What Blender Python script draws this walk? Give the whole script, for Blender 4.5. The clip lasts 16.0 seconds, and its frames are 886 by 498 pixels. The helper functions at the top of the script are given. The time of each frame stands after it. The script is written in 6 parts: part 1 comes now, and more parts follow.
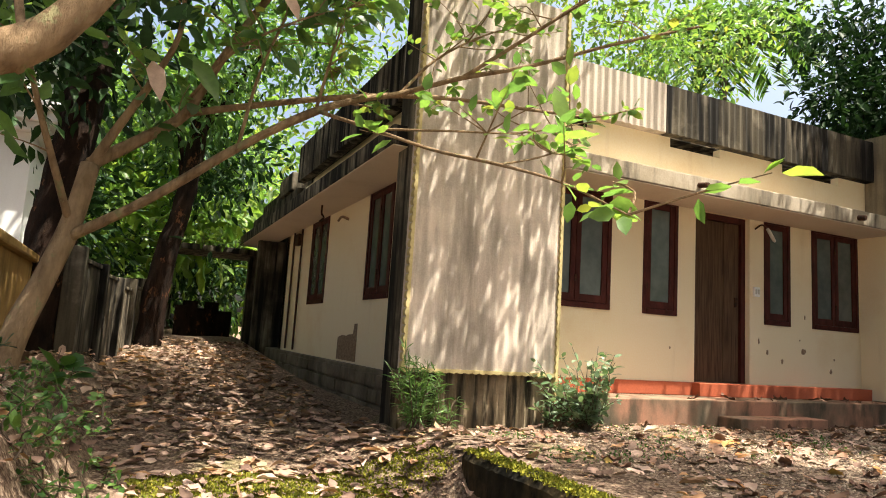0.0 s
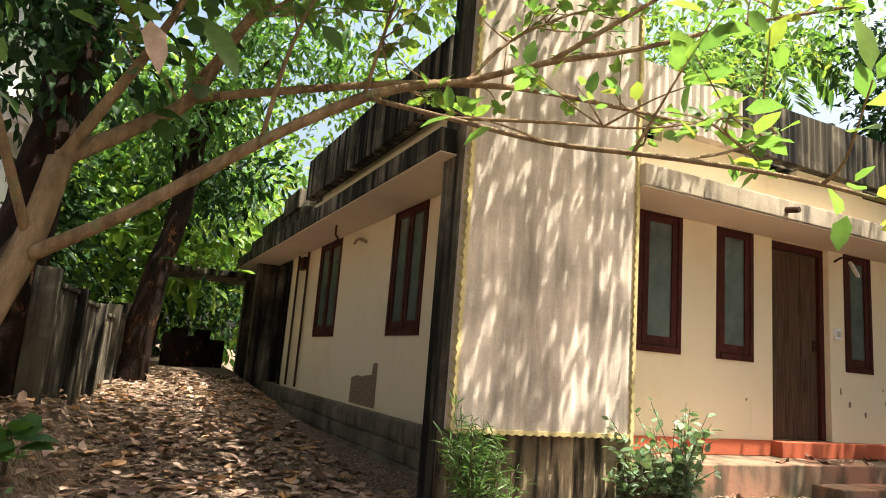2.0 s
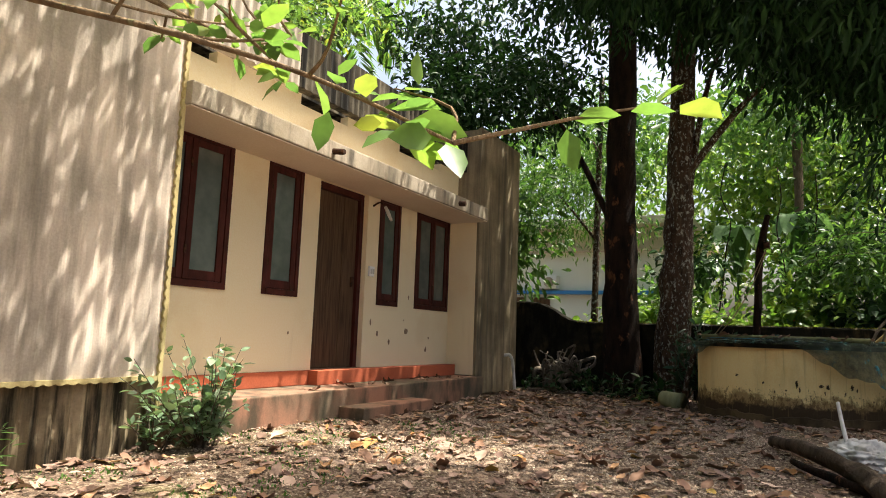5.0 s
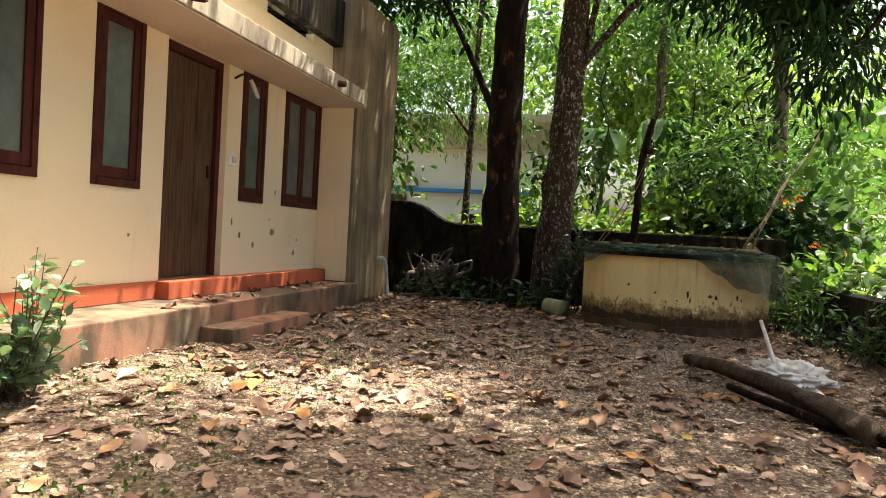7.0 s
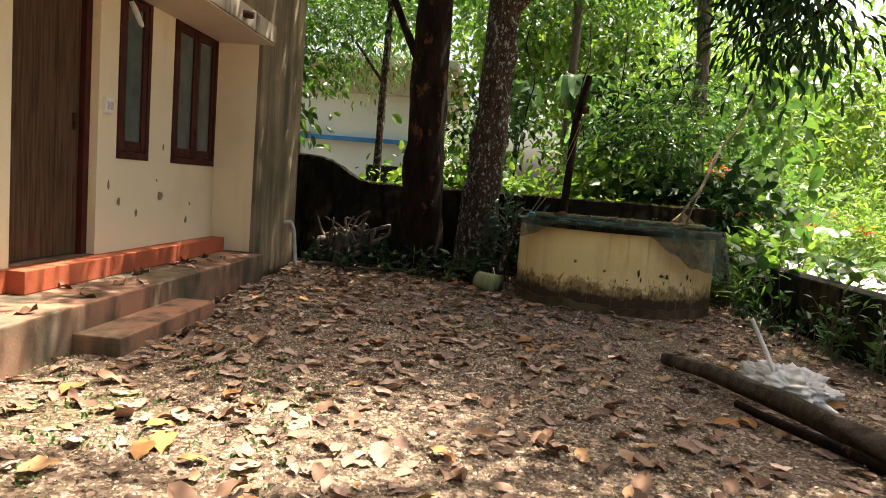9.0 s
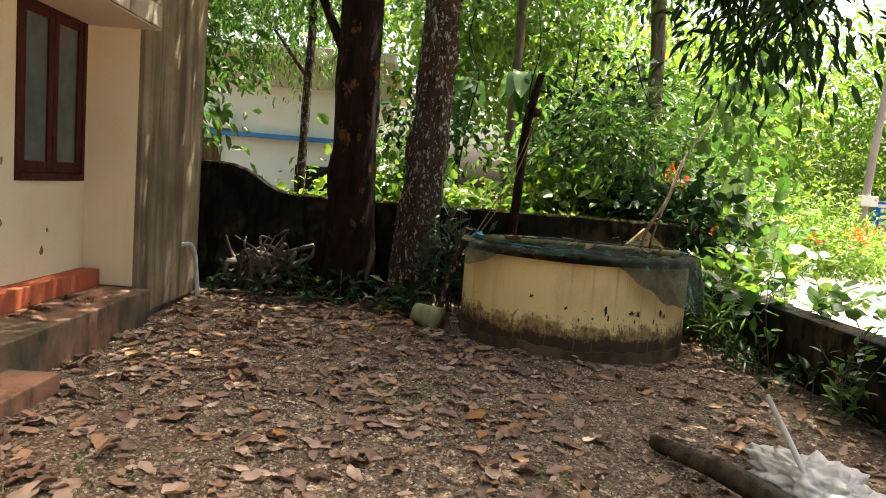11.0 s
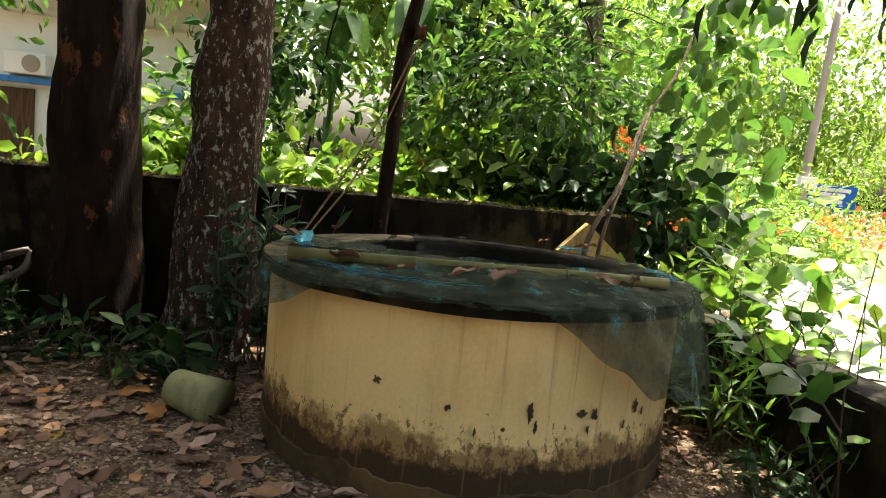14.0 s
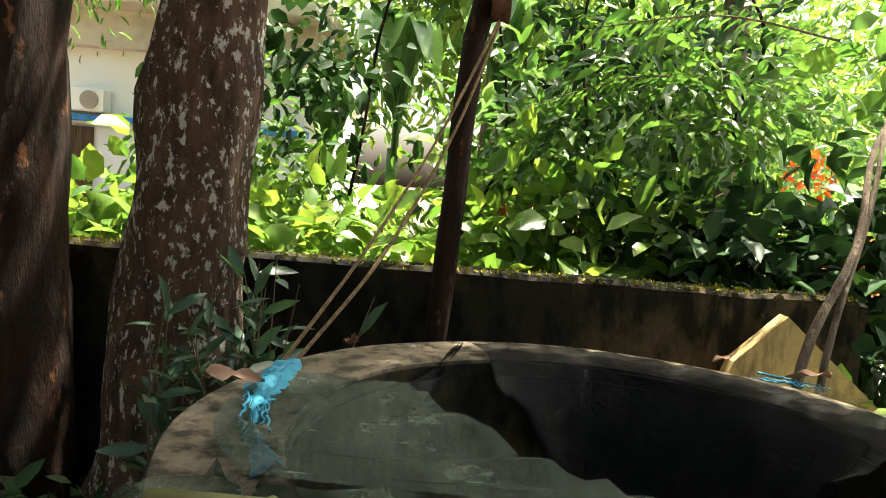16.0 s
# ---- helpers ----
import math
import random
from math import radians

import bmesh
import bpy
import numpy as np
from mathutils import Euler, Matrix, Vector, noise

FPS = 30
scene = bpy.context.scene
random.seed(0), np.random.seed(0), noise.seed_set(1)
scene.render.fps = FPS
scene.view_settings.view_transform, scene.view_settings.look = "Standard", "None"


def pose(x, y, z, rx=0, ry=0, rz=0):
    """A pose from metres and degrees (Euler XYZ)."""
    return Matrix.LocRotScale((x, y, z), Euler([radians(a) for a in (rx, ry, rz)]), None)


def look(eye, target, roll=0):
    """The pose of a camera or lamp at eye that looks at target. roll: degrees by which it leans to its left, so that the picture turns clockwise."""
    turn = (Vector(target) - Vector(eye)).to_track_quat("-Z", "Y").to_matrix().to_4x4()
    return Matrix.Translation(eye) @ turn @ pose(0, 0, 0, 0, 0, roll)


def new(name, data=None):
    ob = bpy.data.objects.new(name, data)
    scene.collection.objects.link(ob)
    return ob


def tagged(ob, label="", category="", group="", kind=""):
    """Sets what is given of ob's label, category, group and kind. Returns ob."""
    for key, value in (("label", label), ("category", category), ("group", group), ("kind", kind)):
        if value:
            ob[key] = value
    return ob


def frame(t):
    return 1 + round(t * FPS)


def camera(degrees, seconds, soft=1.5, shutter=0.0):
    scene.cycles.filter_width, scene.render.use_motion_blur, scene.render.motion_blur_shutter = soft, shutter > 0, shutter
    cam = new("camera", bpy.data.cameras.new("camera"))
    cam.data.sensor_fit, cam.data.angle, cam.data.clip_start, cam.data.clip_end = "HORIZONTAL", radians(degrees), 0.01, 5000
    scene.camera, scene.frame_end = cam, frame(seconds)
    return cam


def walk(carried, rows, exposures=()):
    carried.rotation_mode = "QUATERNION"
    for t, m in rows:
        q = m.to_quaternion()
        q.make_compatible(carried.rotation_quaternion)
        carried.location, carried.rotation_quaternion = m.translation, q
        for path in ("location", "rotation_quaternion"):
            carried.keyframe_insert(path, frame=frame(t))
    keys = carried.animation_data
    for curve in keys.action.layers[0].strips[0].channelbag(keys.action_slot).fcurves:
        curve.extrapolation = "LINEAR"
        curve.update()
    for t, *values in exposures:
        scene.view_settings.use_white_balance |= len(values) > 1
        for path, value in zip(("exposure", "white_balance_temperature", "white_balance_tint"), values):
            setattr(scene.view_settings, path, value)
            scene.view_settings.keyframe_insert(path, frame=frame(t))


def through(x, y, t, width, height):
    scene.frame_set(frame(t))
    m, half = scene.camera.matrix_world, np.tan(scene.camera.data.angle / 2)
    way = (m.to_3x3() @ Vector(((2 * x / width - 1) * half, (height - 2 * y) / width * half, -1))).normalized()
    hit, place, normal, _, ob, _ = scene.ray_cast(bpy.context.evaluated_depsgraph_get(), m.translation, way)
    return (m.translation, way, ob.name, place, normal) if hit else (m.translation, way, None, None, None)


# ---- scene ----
cam = camera(67.4, 16.0, 1.0)
PATH = [
    (0, (0.104, 0.024, 0.74), (0.933, 1.825, 1.007), 3.6),
    (0.5, (0.135, 0.209, 0.683), (0.913, 2.04, 0.887), 3.8),
    (1, (0.243, 0.614, 0.736), (0.931, 2.477, 0.974), 3.7),
    (1.5, (0.214, 0.912, 0.806), (0.936, 2.747, 1.141), 5.3),
    (2, (0.118, 1.236, 0.888), (0.964, 3.015, 1.233), 4.6),
    (2.5, (0.156, 1.332, 0.981), (1.038, 3.061, 1.466), 2.8),
    (3, (0.193, 1.339, 1.079), (1.188, 2.932, 1.766), 1.0),
    (3.5, (0.248, 1.282, 1.05), (1.513, 2.698, 1.678), 0.1),
    (4, (0.324, 1.255, 0.926), (1.87, 2.439, 1.38), 0.4),
    (4.5, (0.403, 1.259, 0.861), (2.074, 2.302, 1.208), 1.2),
    (5, (0.548, 1.315, 0.843), (2.29, 2.265, 1.097), 2.1),
    (7.5, (1.45, 2.489, 1.017), (3.404, 2.906, 0.928), 3.2),
    (8, (1.609, 2.733, 1.132), (3.575, 3.084, 1.014), 3.2),
    (8.5, (1.902, 2.9, 1.119), (3.883, 3.12, 0.96), 3.9),
    (11, (3.376, 2.938, 1.373), (5.366, 2.885, 1.183), 4.6),
    (11.5, (3.864, 2.907, 1.381), (5.847, 2.744, 1.179), 4.7),
    (12, (4.341, 2.765, 1.385), (6.318, 2.565, 1.164), 4.9),
    (12.5, (4.854, 2.64, 1.387), (6.828, 2.408, 1.164), 5.1),
    (13, (5.311, 2.505, 1.413), (7.28, 2.245, 1.178), 5.5),
    (13.5, (5.818, 2.256, 1.382), (7.783, 1.971, 1.143), 5.6),
    (14, (6.348, 2.188, 1.369), (8.31, 1.889, 1.127), 5.6),
    (14.5, (6.837, 2.042, 1.382), (8.797, 1.732, 1.133), 5.6),
    (15, (7.36, 1.95, 1.43), (9.321, 1.656, 1.166), 5.7),
    (15.5, (7.774, 1.928, 1.47), (9.749, 1.733, 1.219), 5.2),
    (16, (8.209, 1.973, 1.505), (10.2, 1.944, 1.323), 4.6),
]
EXPOSURES = [(0, 1.6, 6600, 7), (2.5, 1.78, 6500, 6), (5, 1.5, 6500, 7), (7.5, 1.9, 6700, 7), (8.5, 1.8, 6800, 7), (11, 2.15, 6800, 8), (14, 2.2, 6850, 6), (16, 2.8, 6700, 5)]
walk(cam, [(t, look(eye, target, roll)) for t, eye, target, roll in PATH], EXPOSURES)

# ---- light ----
SUN_WAY = Vector((0.25, -0.25, 0.93)).normalized()
world = bpy.data.worlds.new("sky")
scene.world = world
world.use_nodes = True
wn = world.node_tree.nodes
sky = wn.new("ShaderNodeTexSky")
sky.sky_type = "NISHITA"
sky.sun_disc = False
sky.sun_elevation = math.asin(SUN_WAY.z)
sky.sun_rotation = math.atan2(SUN_WAY.x, SUN_WAY.y)
sky.air_density, sky.dust_density, sky.ozone_density = 1.0, 9.0, 0.4
wn["Background"].inputs["Strength"].default_value = 0.12
world.node_tree.links.new(sky.outputs[0], wn["Background"].inputs["Color"])
sun_data = bpy.data.lights.new("sun", "SUN")
sun_data.energy, sun_data.angle, sun_data.color = 5.0, radians(0.5), (1.0, 0.93, 0.82)
sun = new("sun", sun_data)
sun.matrix_world = look(SUN_WAY * 40, (0, 0, 0))


# ---- materials ----
def shader(name, rough=0.8, metal=0.0, spec=0.12):
    m = bpy.data.materials.new(name)
    m.use_nodes = True
    b = m.node_tree.nodes["Principled BSDF"]
    b.inputs["Roughness"].default_value = rough
    b.inputs["Metallic"].default_value = metal
    b.inputs["Specular IOR Level"].default_value = spec
    return m, m.node_tree, b


def node(nt, kind, **values):
    n = nt.nodes.new(kind)
    for k, v in values.items():
        n.inputs[k].default_value = v
    return n


def ramp(nt, source, stops):
    r = nt.nodes.new("ShaderNodeValToRGB")
    e = r.color_ramp.elements
    while len(e) < len(stops):
        e.new(0.5)
    for i, (p, c) in enumerate(stops):
        e[i].position = p
        e[i].color = (*c, 1)
    nt.links.new(source, r.inputs[0])
    return r.outputs[0]


def coords(nt, scale=(1, 1, 1)):
    g = nt.nodes.new("ShaderNodeNewGeometry")
    m = nt.nodes.new("ShaderNodeMapping")
    m.inputs["Scale"].default_value = scale
    nt.links.new(g.outputs["Position"], m.inputs["Vector"])
    return m.outputs[0]


def noise_of(nt, scale, detail=5, stretch=(1, 1, 1), rough=0.6):
    n = node(nt, "ShaderNodeTexNoise", Scale=scale, Detail=detail, Roughness=rough)
    nt.links.new(coords(nt, stretch), n.inputs["Vector"])
    return n.outputs["Fac"]


def mix(nt, fac, a, b, kind="MIX"):
    m = nt.nodes.new("ShaderNodeMix")
    m.data_type, m.blend_type = "RGBA", kind
    for sock, v in ((m.inputs[0], fac), (m.inputs[6], a), (m.inputs[7], b)):
        if isinstance(v, (int, float)):
            sock.default_value = v
        elif isinstance(v, tuple):
            sock.default_value = (*v, 1)
        else:
            nt.links.new(v, sock)
    return m.outputs[2]


def bump(nt, b, source, strength=0.4, distance=0.01):
    n = node(nt, "ShaderNodeBump", Strength=strength, Distance=distance)
    nt.links.new(source, n.inputs["Height"])
    nt.links.new(n.outputs[0], b.inputs["Normal"])


def paint(name, base, stain, dark, stain_at=(0.45, 0.7), streak=(6, 6, 0.7), amount=0.8, rough=0.85, fine=60, bumps=0.25):
    """Weathered plaster: a base colour, a broad stain, dark vertical streaks and fine grain."""
    m, nt, b = shader(name, rough)
    broad = ramp(nt, noise_of(nt, 1.3, 6), [(stain_at[0], (0, 0, 0)), (stain_at[1], (1, 1, 1))])
    runs = ramp(nt, noise_of(nt, 1.0, 7, streak), [(stain_at[0] + 0.05, (0, 0, 0)), (stain_at[1] + 0.05, (1, 1, 1))])
    c = mix(nt, broad, base, stain)
    f = nt.nodes.new("ShaderNodeMath")
    f.operation = "MULTIPLY"
    f.inputs[1].default_value = amount
    nt.links.new(runs, f.inputs[0])
    c = mix(nt, f.outputs[0], c, dark)
    grain = noise_of(nt, fine, 3)
    c = mix(nt, 0.25, c, ramp(nt, grain, [(0.3, (0.3, 0.3, 0.3)), (0.7, (0.7, 0.7, 0.7))]), "OVERLAY")
    nt.links.new(c, b.inputs["Base Color"])
    bump(nt, b, grain, bumps, 0.006)
    return m


def leafy(name, colours, through=0.45, rough=0.36, spec=0.33):
    """Leaves: a colour for each leaf, light shining through."""
    m, nt, b = shader(name, rough, 0, spec)
    g = nt.nodes.new("ShaderNodeNewGeometry")
    n = len(colours)
    c = ramp(nt, g.outputs["Random Per Island"], [(i / max(1, n - 1), col) for i, col in enumerate(colours)])
    c = mix(nt, 0.35, c, ramp(nt, noise_of(nt, 22, 3), [(0.3, (0.25, 0.25, 0.25)), (0.7, (0.75, 0.75, 0.75))]), "OVERLAY")
    nt.links.new(c, b.inputs["Base Color"])
    t = nt.nodes.new("ShaderNodeBsdfTranslucent")
    nt.links.new(mix(nt, 0.45, c, (0.82, 0.92, 0.3), "OVERLAY"), t.inputs["Color"])
    s = nt.nodes.new("ShaderNodeMixShader")
    s.inputs[0].default_value = through
    nt.links.new(b.outputs[0], s.inputs[1])
    nt.links.new(t.outputs[0], s.inputs[2])
    nt.links.new(s.outputs[0], nt.nodes["Material Output"].inputs["Surface"])
    return m


def barky(name, a, b_, lichen, lichen_at=0.62, scale=9, spot=7):
    m, nt, b = shader(name, 0.9)
    n = noise_of(nt, scale, 6, (1, 1, 0.3))
    c = ramp(nt, n, [(0.3, a), (0.7, b_)])
    spots = ramp(nt, noise_of(nt, spot, 7, (1, 1, 0.6), 0.7), [(lichen_at, (0, 0, 0)), (lichen_at + 0.04, (1, 1, 1))])
    c = mix(nt, spots, c, lichen)
    nt.links.new(c, b.inputs["Base Color"])
    bump(nt, b, noise_of(nt, 26, 6, (1, 1, 0.35), 0.7), 1.0, 0.035)
    return m


CREAM = paint("cream_plaster", (0.83, 0.71, 0.49), (0.76, 0.6, 0.37), (0.45, 0.33, 0.2), (0.55, 0.8), (5, 5, 0.6), 0.35)
PIER = paint("weathered_render", (0.68, 0.57, 0.47), (0.44, 0.375, 0.31), (0.16, 0.135, 0.11), (0.42, 0.62), (4.5, 4.5, 0.55), 0.72)
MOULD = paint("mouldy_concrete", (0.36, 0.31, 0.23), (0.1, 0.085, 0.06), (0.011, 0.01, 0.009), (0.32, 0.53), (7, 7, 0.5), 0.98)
BROWNPIER = paint("brown_render", (0.33, 0.26, 0.165), (0.18, 0.14, 0.085), (0.08, 0.065, 0.045), (0.38, 0.6), (6, 6, 0.4), 0.9)
SOFFIT = paint("soffit_plaster", (0.68, 0.58, 0.46), (0.6, 0.5, 0.38), (0.4, 0.33, 0.25), (0.5, 0.8), (2, 2, 2), 0.3)
YELLOW_TRIM = paint("yellow_trim", (0.55, 0.45, 0.22), (0.42, 0.34, 0.17), (0.25, 0.2, 0.1), (0.5, 0.75))
RED_OXIDE = paint("red_oxide", (0.42, 0.11, 0.055), (0.34, 0.09, 0.05), (0.2, 0.1, 0.07), (0.5, 0.75), (4, 4, 3), 0.5, 0.6)
FASCIA = paint("stained_fascia", (0.46, 0.39, 0.3), (0.26, 0.21, 0.14), (0.03, 0.026, 0.02), (0.42, 0.64), (5, 5, 0.8), 0.85)
SLAB = paint("stained_step", (0.34, 0.175, 0.115), (0.17, 0.125, 0.085), (0.05, 0.05, 0.035), (0.4, 0.58), (4, 4, 1.6), 0.85)
STONE = paint("plinth_stone", (0.22, 0.18, 0.13), (0.12, 0.1, 0.07), (0.05, 0.05, 0.035), (0.4, 0.65), (3, 3, 2), 0.7, 0.9, 25, 0.6)
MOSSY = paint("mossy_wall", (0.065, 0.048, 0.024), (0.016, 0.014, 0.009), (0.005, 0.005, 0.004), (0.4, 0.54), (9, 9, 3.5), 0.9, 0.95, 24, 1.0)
WELLPAINT = paint("ochre_limewash", (0.86, 0.67, 0.33), (0.76, 0.53, 0.22), (0.42, 0.29, 0.13), (0.5, 0.8), (5, 5, 0.9), 0.5)
MAROON, nt_, b_ = shader("maroon_paint", 0.5)
nt_.links.new(ramp(nt_, noise_of(nt_, 14, 5, (1, 1, 0.4)), [(0.3, (0.035, 0.01, 0.008)), (0.7, (0.085, 0.022, 0.017))]), b_.inputs["Base Color"])
GLASS, nt_, b_ = shader("frosted_glass", 0.25, 0, 0.5)
nt_.links.new(ramp(nt_, noise_of(nt_, 5, 5), [(0.3, (0.07, 0.09, 0.085)), (0.75, (0.12, 0.14, 0.13))]), b_.inputs["Base Color"])
DOORWOOD, nt_, b_ = shader("old_teak", 0.7)
nt_.links.new(ramp(nt_, noise_of(nt_, 3, 8, (14, 14, 0.8)), [(0.3, (0.04, 0.023, 0.014)), (0.5, (0.09, 0.053, 0.031)), (0.75, (0.14, 0.09, 0.055))]), b_.inputs["Base Color"])
bump(nt_, b_, noise_of(nt_, 3, 8, (20, 20, 0.8)), 0.5, 0.005)
DARKIRON, nt_, b_ = shader("rusty_iron", 0.7, 0.6)
nt_.links.new(ramp(nt_, noise_of(nt_, 30, 4), [(0.35, (0.03, 0.022, 0.018)), (0.7, (0.12, 0.055, 0.03))]), b_.inputs["Base Color"])
WHITEPVC, nt_, b_ = shader("grey_plastic", 0.45)
nt_.links.new(ramp(nt_, noise_of(nt_, 12, 4), [(0.3, (0.4, 0.38, 0.34)), (0.7, (0.62, 0.6, 0.55))]), b_.inputs["Base Color"])


def soil():
    m, nt, b = shader("gravel_soil", 0.95, 0, 0.15)
    v = node(nt, "ShaderNodeTexVoronoi", Scale=55)
    nt.links.new(coords(nt), v.inputs["Vector"])
    stones = ramp(nt, v.outputs["Color"], [(0.15, (0.05, 0.034, 0.026)), (0.5, (0.15, 0.107, 0.075)), (0.85, (0.34, 0.265, 0.19))])
    earth = ramp(nt, noise_of(nt, 2.2, 8), [(0.3, (0.06, 0.034, 0.023)), (0.7, (0.15, 0.088, 0.056))])
    c = mix(nt, 0.6, earth, stones)
    moss = ramp(nt, noise_of(nt, 1.1, 7), [(0.58, (0, 0, 0)), (0.68, (1, 1, 1))])
    f = mix(nt, 0.45, (0, 0, 0), moss)
    c = mix(nt, f, c, (0.10, 0.11, 0.025))
    nt.links.new(c, b.inputs["Base Color"])
    bump(nt, b, v.outputs["Distance"], 0.7, 0.012)
    return m


SOIL = soil()
BARK_DARK = barky("dark_bark", (0.004, 0.003, 0.002), (0.03, 0.016, 0.01), (0.12, 0.052, 0.023), 0.59, 9, 5)
BARK_LICHEN = barky("lichen_bark", (0.018, 0.012, 0.009), (0.1, 0.06, 0.038), (0.33, 0.33, 0.29), 0.55, 14, 24)
BARK_TAN = barky("tan_bark", (0.12, 0.078, 0.042), (0.32, 0.22, 0.125), (0.2, 0.18, 0.09), 0.6, 14)
BARK_GREY = barky("grey_bark", (0.06, 0.046, 0.034), (0.17, 0.13, 0.09), (0.3, 0.29, 0.24), 0.63, 12)
# brighter leaf copy with sunlight put into its colour
LEAF_LIT = leafy("sunlit_leaves", [(0.12, 0.2, 0.05), (0.11, 0.2, 0.05), (0.2, 0.3, 0.06), (0.09, 0.17, 0.05), (0.14, 0.24, 0.06), (0.25, 0.26, 0.05)], 0.52)
# near-black: shade inside crowns and thickets is put into this leaf colour
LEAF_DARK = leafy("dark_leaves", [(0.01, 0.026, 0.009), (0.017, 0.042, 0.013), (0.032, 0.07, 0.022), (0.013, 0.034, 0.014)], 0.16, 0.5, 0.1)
LEAF_MID = leafy("green_leaves", [(0.035, 0.085, 0.022), (0.06, 0.13, 0.03), (0.11, 0.19, 0.042), (0.045, 0.105, 0.026)], 0.4)
LEAF_BRIGHT = leafy("yellow_green_leaves", [(0.08, 0.16, 0.03), (0.13, 0.23, 0.04), (0.2, 0.27, 0.05), (0.06, 0.13, 0.03)], 0.45)
LEAF_DRY = leafy("dry_leaves", [(0.1, 0.06, 0.045), (0.24, 0.15, 0.115), (0.38, 0.255, 0.195), (0.15, 0.095, 0.07), (0.5, 0.36, 0.28), (0.3, 0.195, 0.15), (0.42, 0.24, 0.12), (0.23, 0.15, 0.12)], 0.1, 0.8, 0.15)
BANANA = leafy("banana_leaf", [(0.11, 0.2, 0.08), (0.16, 0.26, 0.1)], 0.45)


# ---- building blocks ----
def box(bm, x0, x1, y0, y1, z0, z1, bevel=0.0):
    vs = [bm.verts.new((x, y, z)) for x in (x0, x1) for y in (y0, y1) for z in (z0, z1)]
    fs = [bm.faces.new([vs[i] for i in f]) for f in ((0, 1, 3, 2), (4, 6, 7, 5), (0, 4, 5, 1), (2, 3, 7, 6), (0, 2, 6, 4), (1, 5, 7, 3))]
    if bevel:
        edges = list({e for f in fs for e in f.edges})
        bmesh.ops.bevel(bm, geom=edges, offset=bevel, segments=2, affect="EDGES", profile=0.6)
    return vs


def boxed(*boxes, bevel=0.0):
    bm = bmesh.new()
    for b in boxes:
        box(bm, *b, bevel=bevel)
    return bm


def tube(bm, pts, radii, n=8, wob=0.0, seed=0.0):
    """A closed, tapering tube through the points."""
    pts = [Vector(p) for p in pts]
    rings = []
    side = None
    for i, p in enumerate(pts):
        d = (pts[min(i + 1, len(pts) - 1)] - pts[max(i - 1, 0)]).normalized()
        if side is None:
            side = d.orthogonal().normalized()
        side = (side - d * side.dot(d)).normalized()
        up = d.cross(side)
        r = radii[i] if hasattr(radii, "__len__") else radii
        ring = []
        for k in range(n):
            a = 2 * math.pi * k / n
            o = side * math.cos(a) + up * math.sin(a)
            rr = r * (1 + wob * noise.noise(o * 1.7 + p * 2.5 + Vector((seed, 0, 0))))
            ring.append(bm.verts.new(p + o * rr))
        rings.append(ring)
    for a, b in zip(rings, rings[1:]):
        for k in range(n):
            bm.faces.new((a[k], a[(k + 1) % n], b[(k + 1) % n], b[k]))
    bm.faces.new(rings[0][::-1])
    bm.faces.new(rings[-1])
    return bm


def smooth_line(pts, steps=5):
    """A smooth line through the points."""
    p = [Vector(q) for q in pts]
    p = [p[0] * 2 - p[1]] + p + [p[-1] * 2 - p[-2]]
    out = []
    for i in range(1, len(p) - 2):
        a, b, c, d = p[i - 1:i + 3]
        for k in range(steps):
            t = k / steps
            out.append(0.5 * (2 * b + (c - a) * t + (2 * a - 5 * b + 4 * c - d) * t * t + (3 * b - a - 3 * c + d) * t ** 3))
    return out + [p[-2]]


def limb(bm, pts, r0, r1, n=8, wob=0.15, seed=0.0, steps=5):
    line = smooth_line(pts, steps)
    k = len(line) - 1
    return tube(bm, line, [r0 + (r1 - r0) * i / k for i in range(k + 1)], n, wob, seed)


def mesh_of(bm, name, material, smooth=False):
    me = bpy.data.meshes.new(name)
    bm.normal_update()
    bmesh.ops.recalc_face_normals(bm, faces=bm.faces)
    bm.to_mesh(me)
    bm.free()
    me.materials.append(material)
    if smooth:
        me.polygons.foreach_set("use_smooth", [True] * len(me.polygons))
    return me


def part(name, bm, material, parent=None, label="", smooth=False):
    ob = new(name, mesh_of(bm, name, material, smooth))
    ob.parent = parent
    if parent and parent.type == "EMPTY":
        ob.matrix_parent_inverse = Matrix.Translation(-parent.location)
    if label:
        ob["label"] = label
    return ob


def thing(name, at, label, category, group="", kind=""):
    ob = new(name)
    ob.location = at
    ob.empty_display_size = 0.1
    return tagged(ob, label, category, group, kind)


def structure(name, bm, material, label, category, smooth=False):
    return tagged(part(name, bm, material, None, "", smooth), label, category, "", "structure")


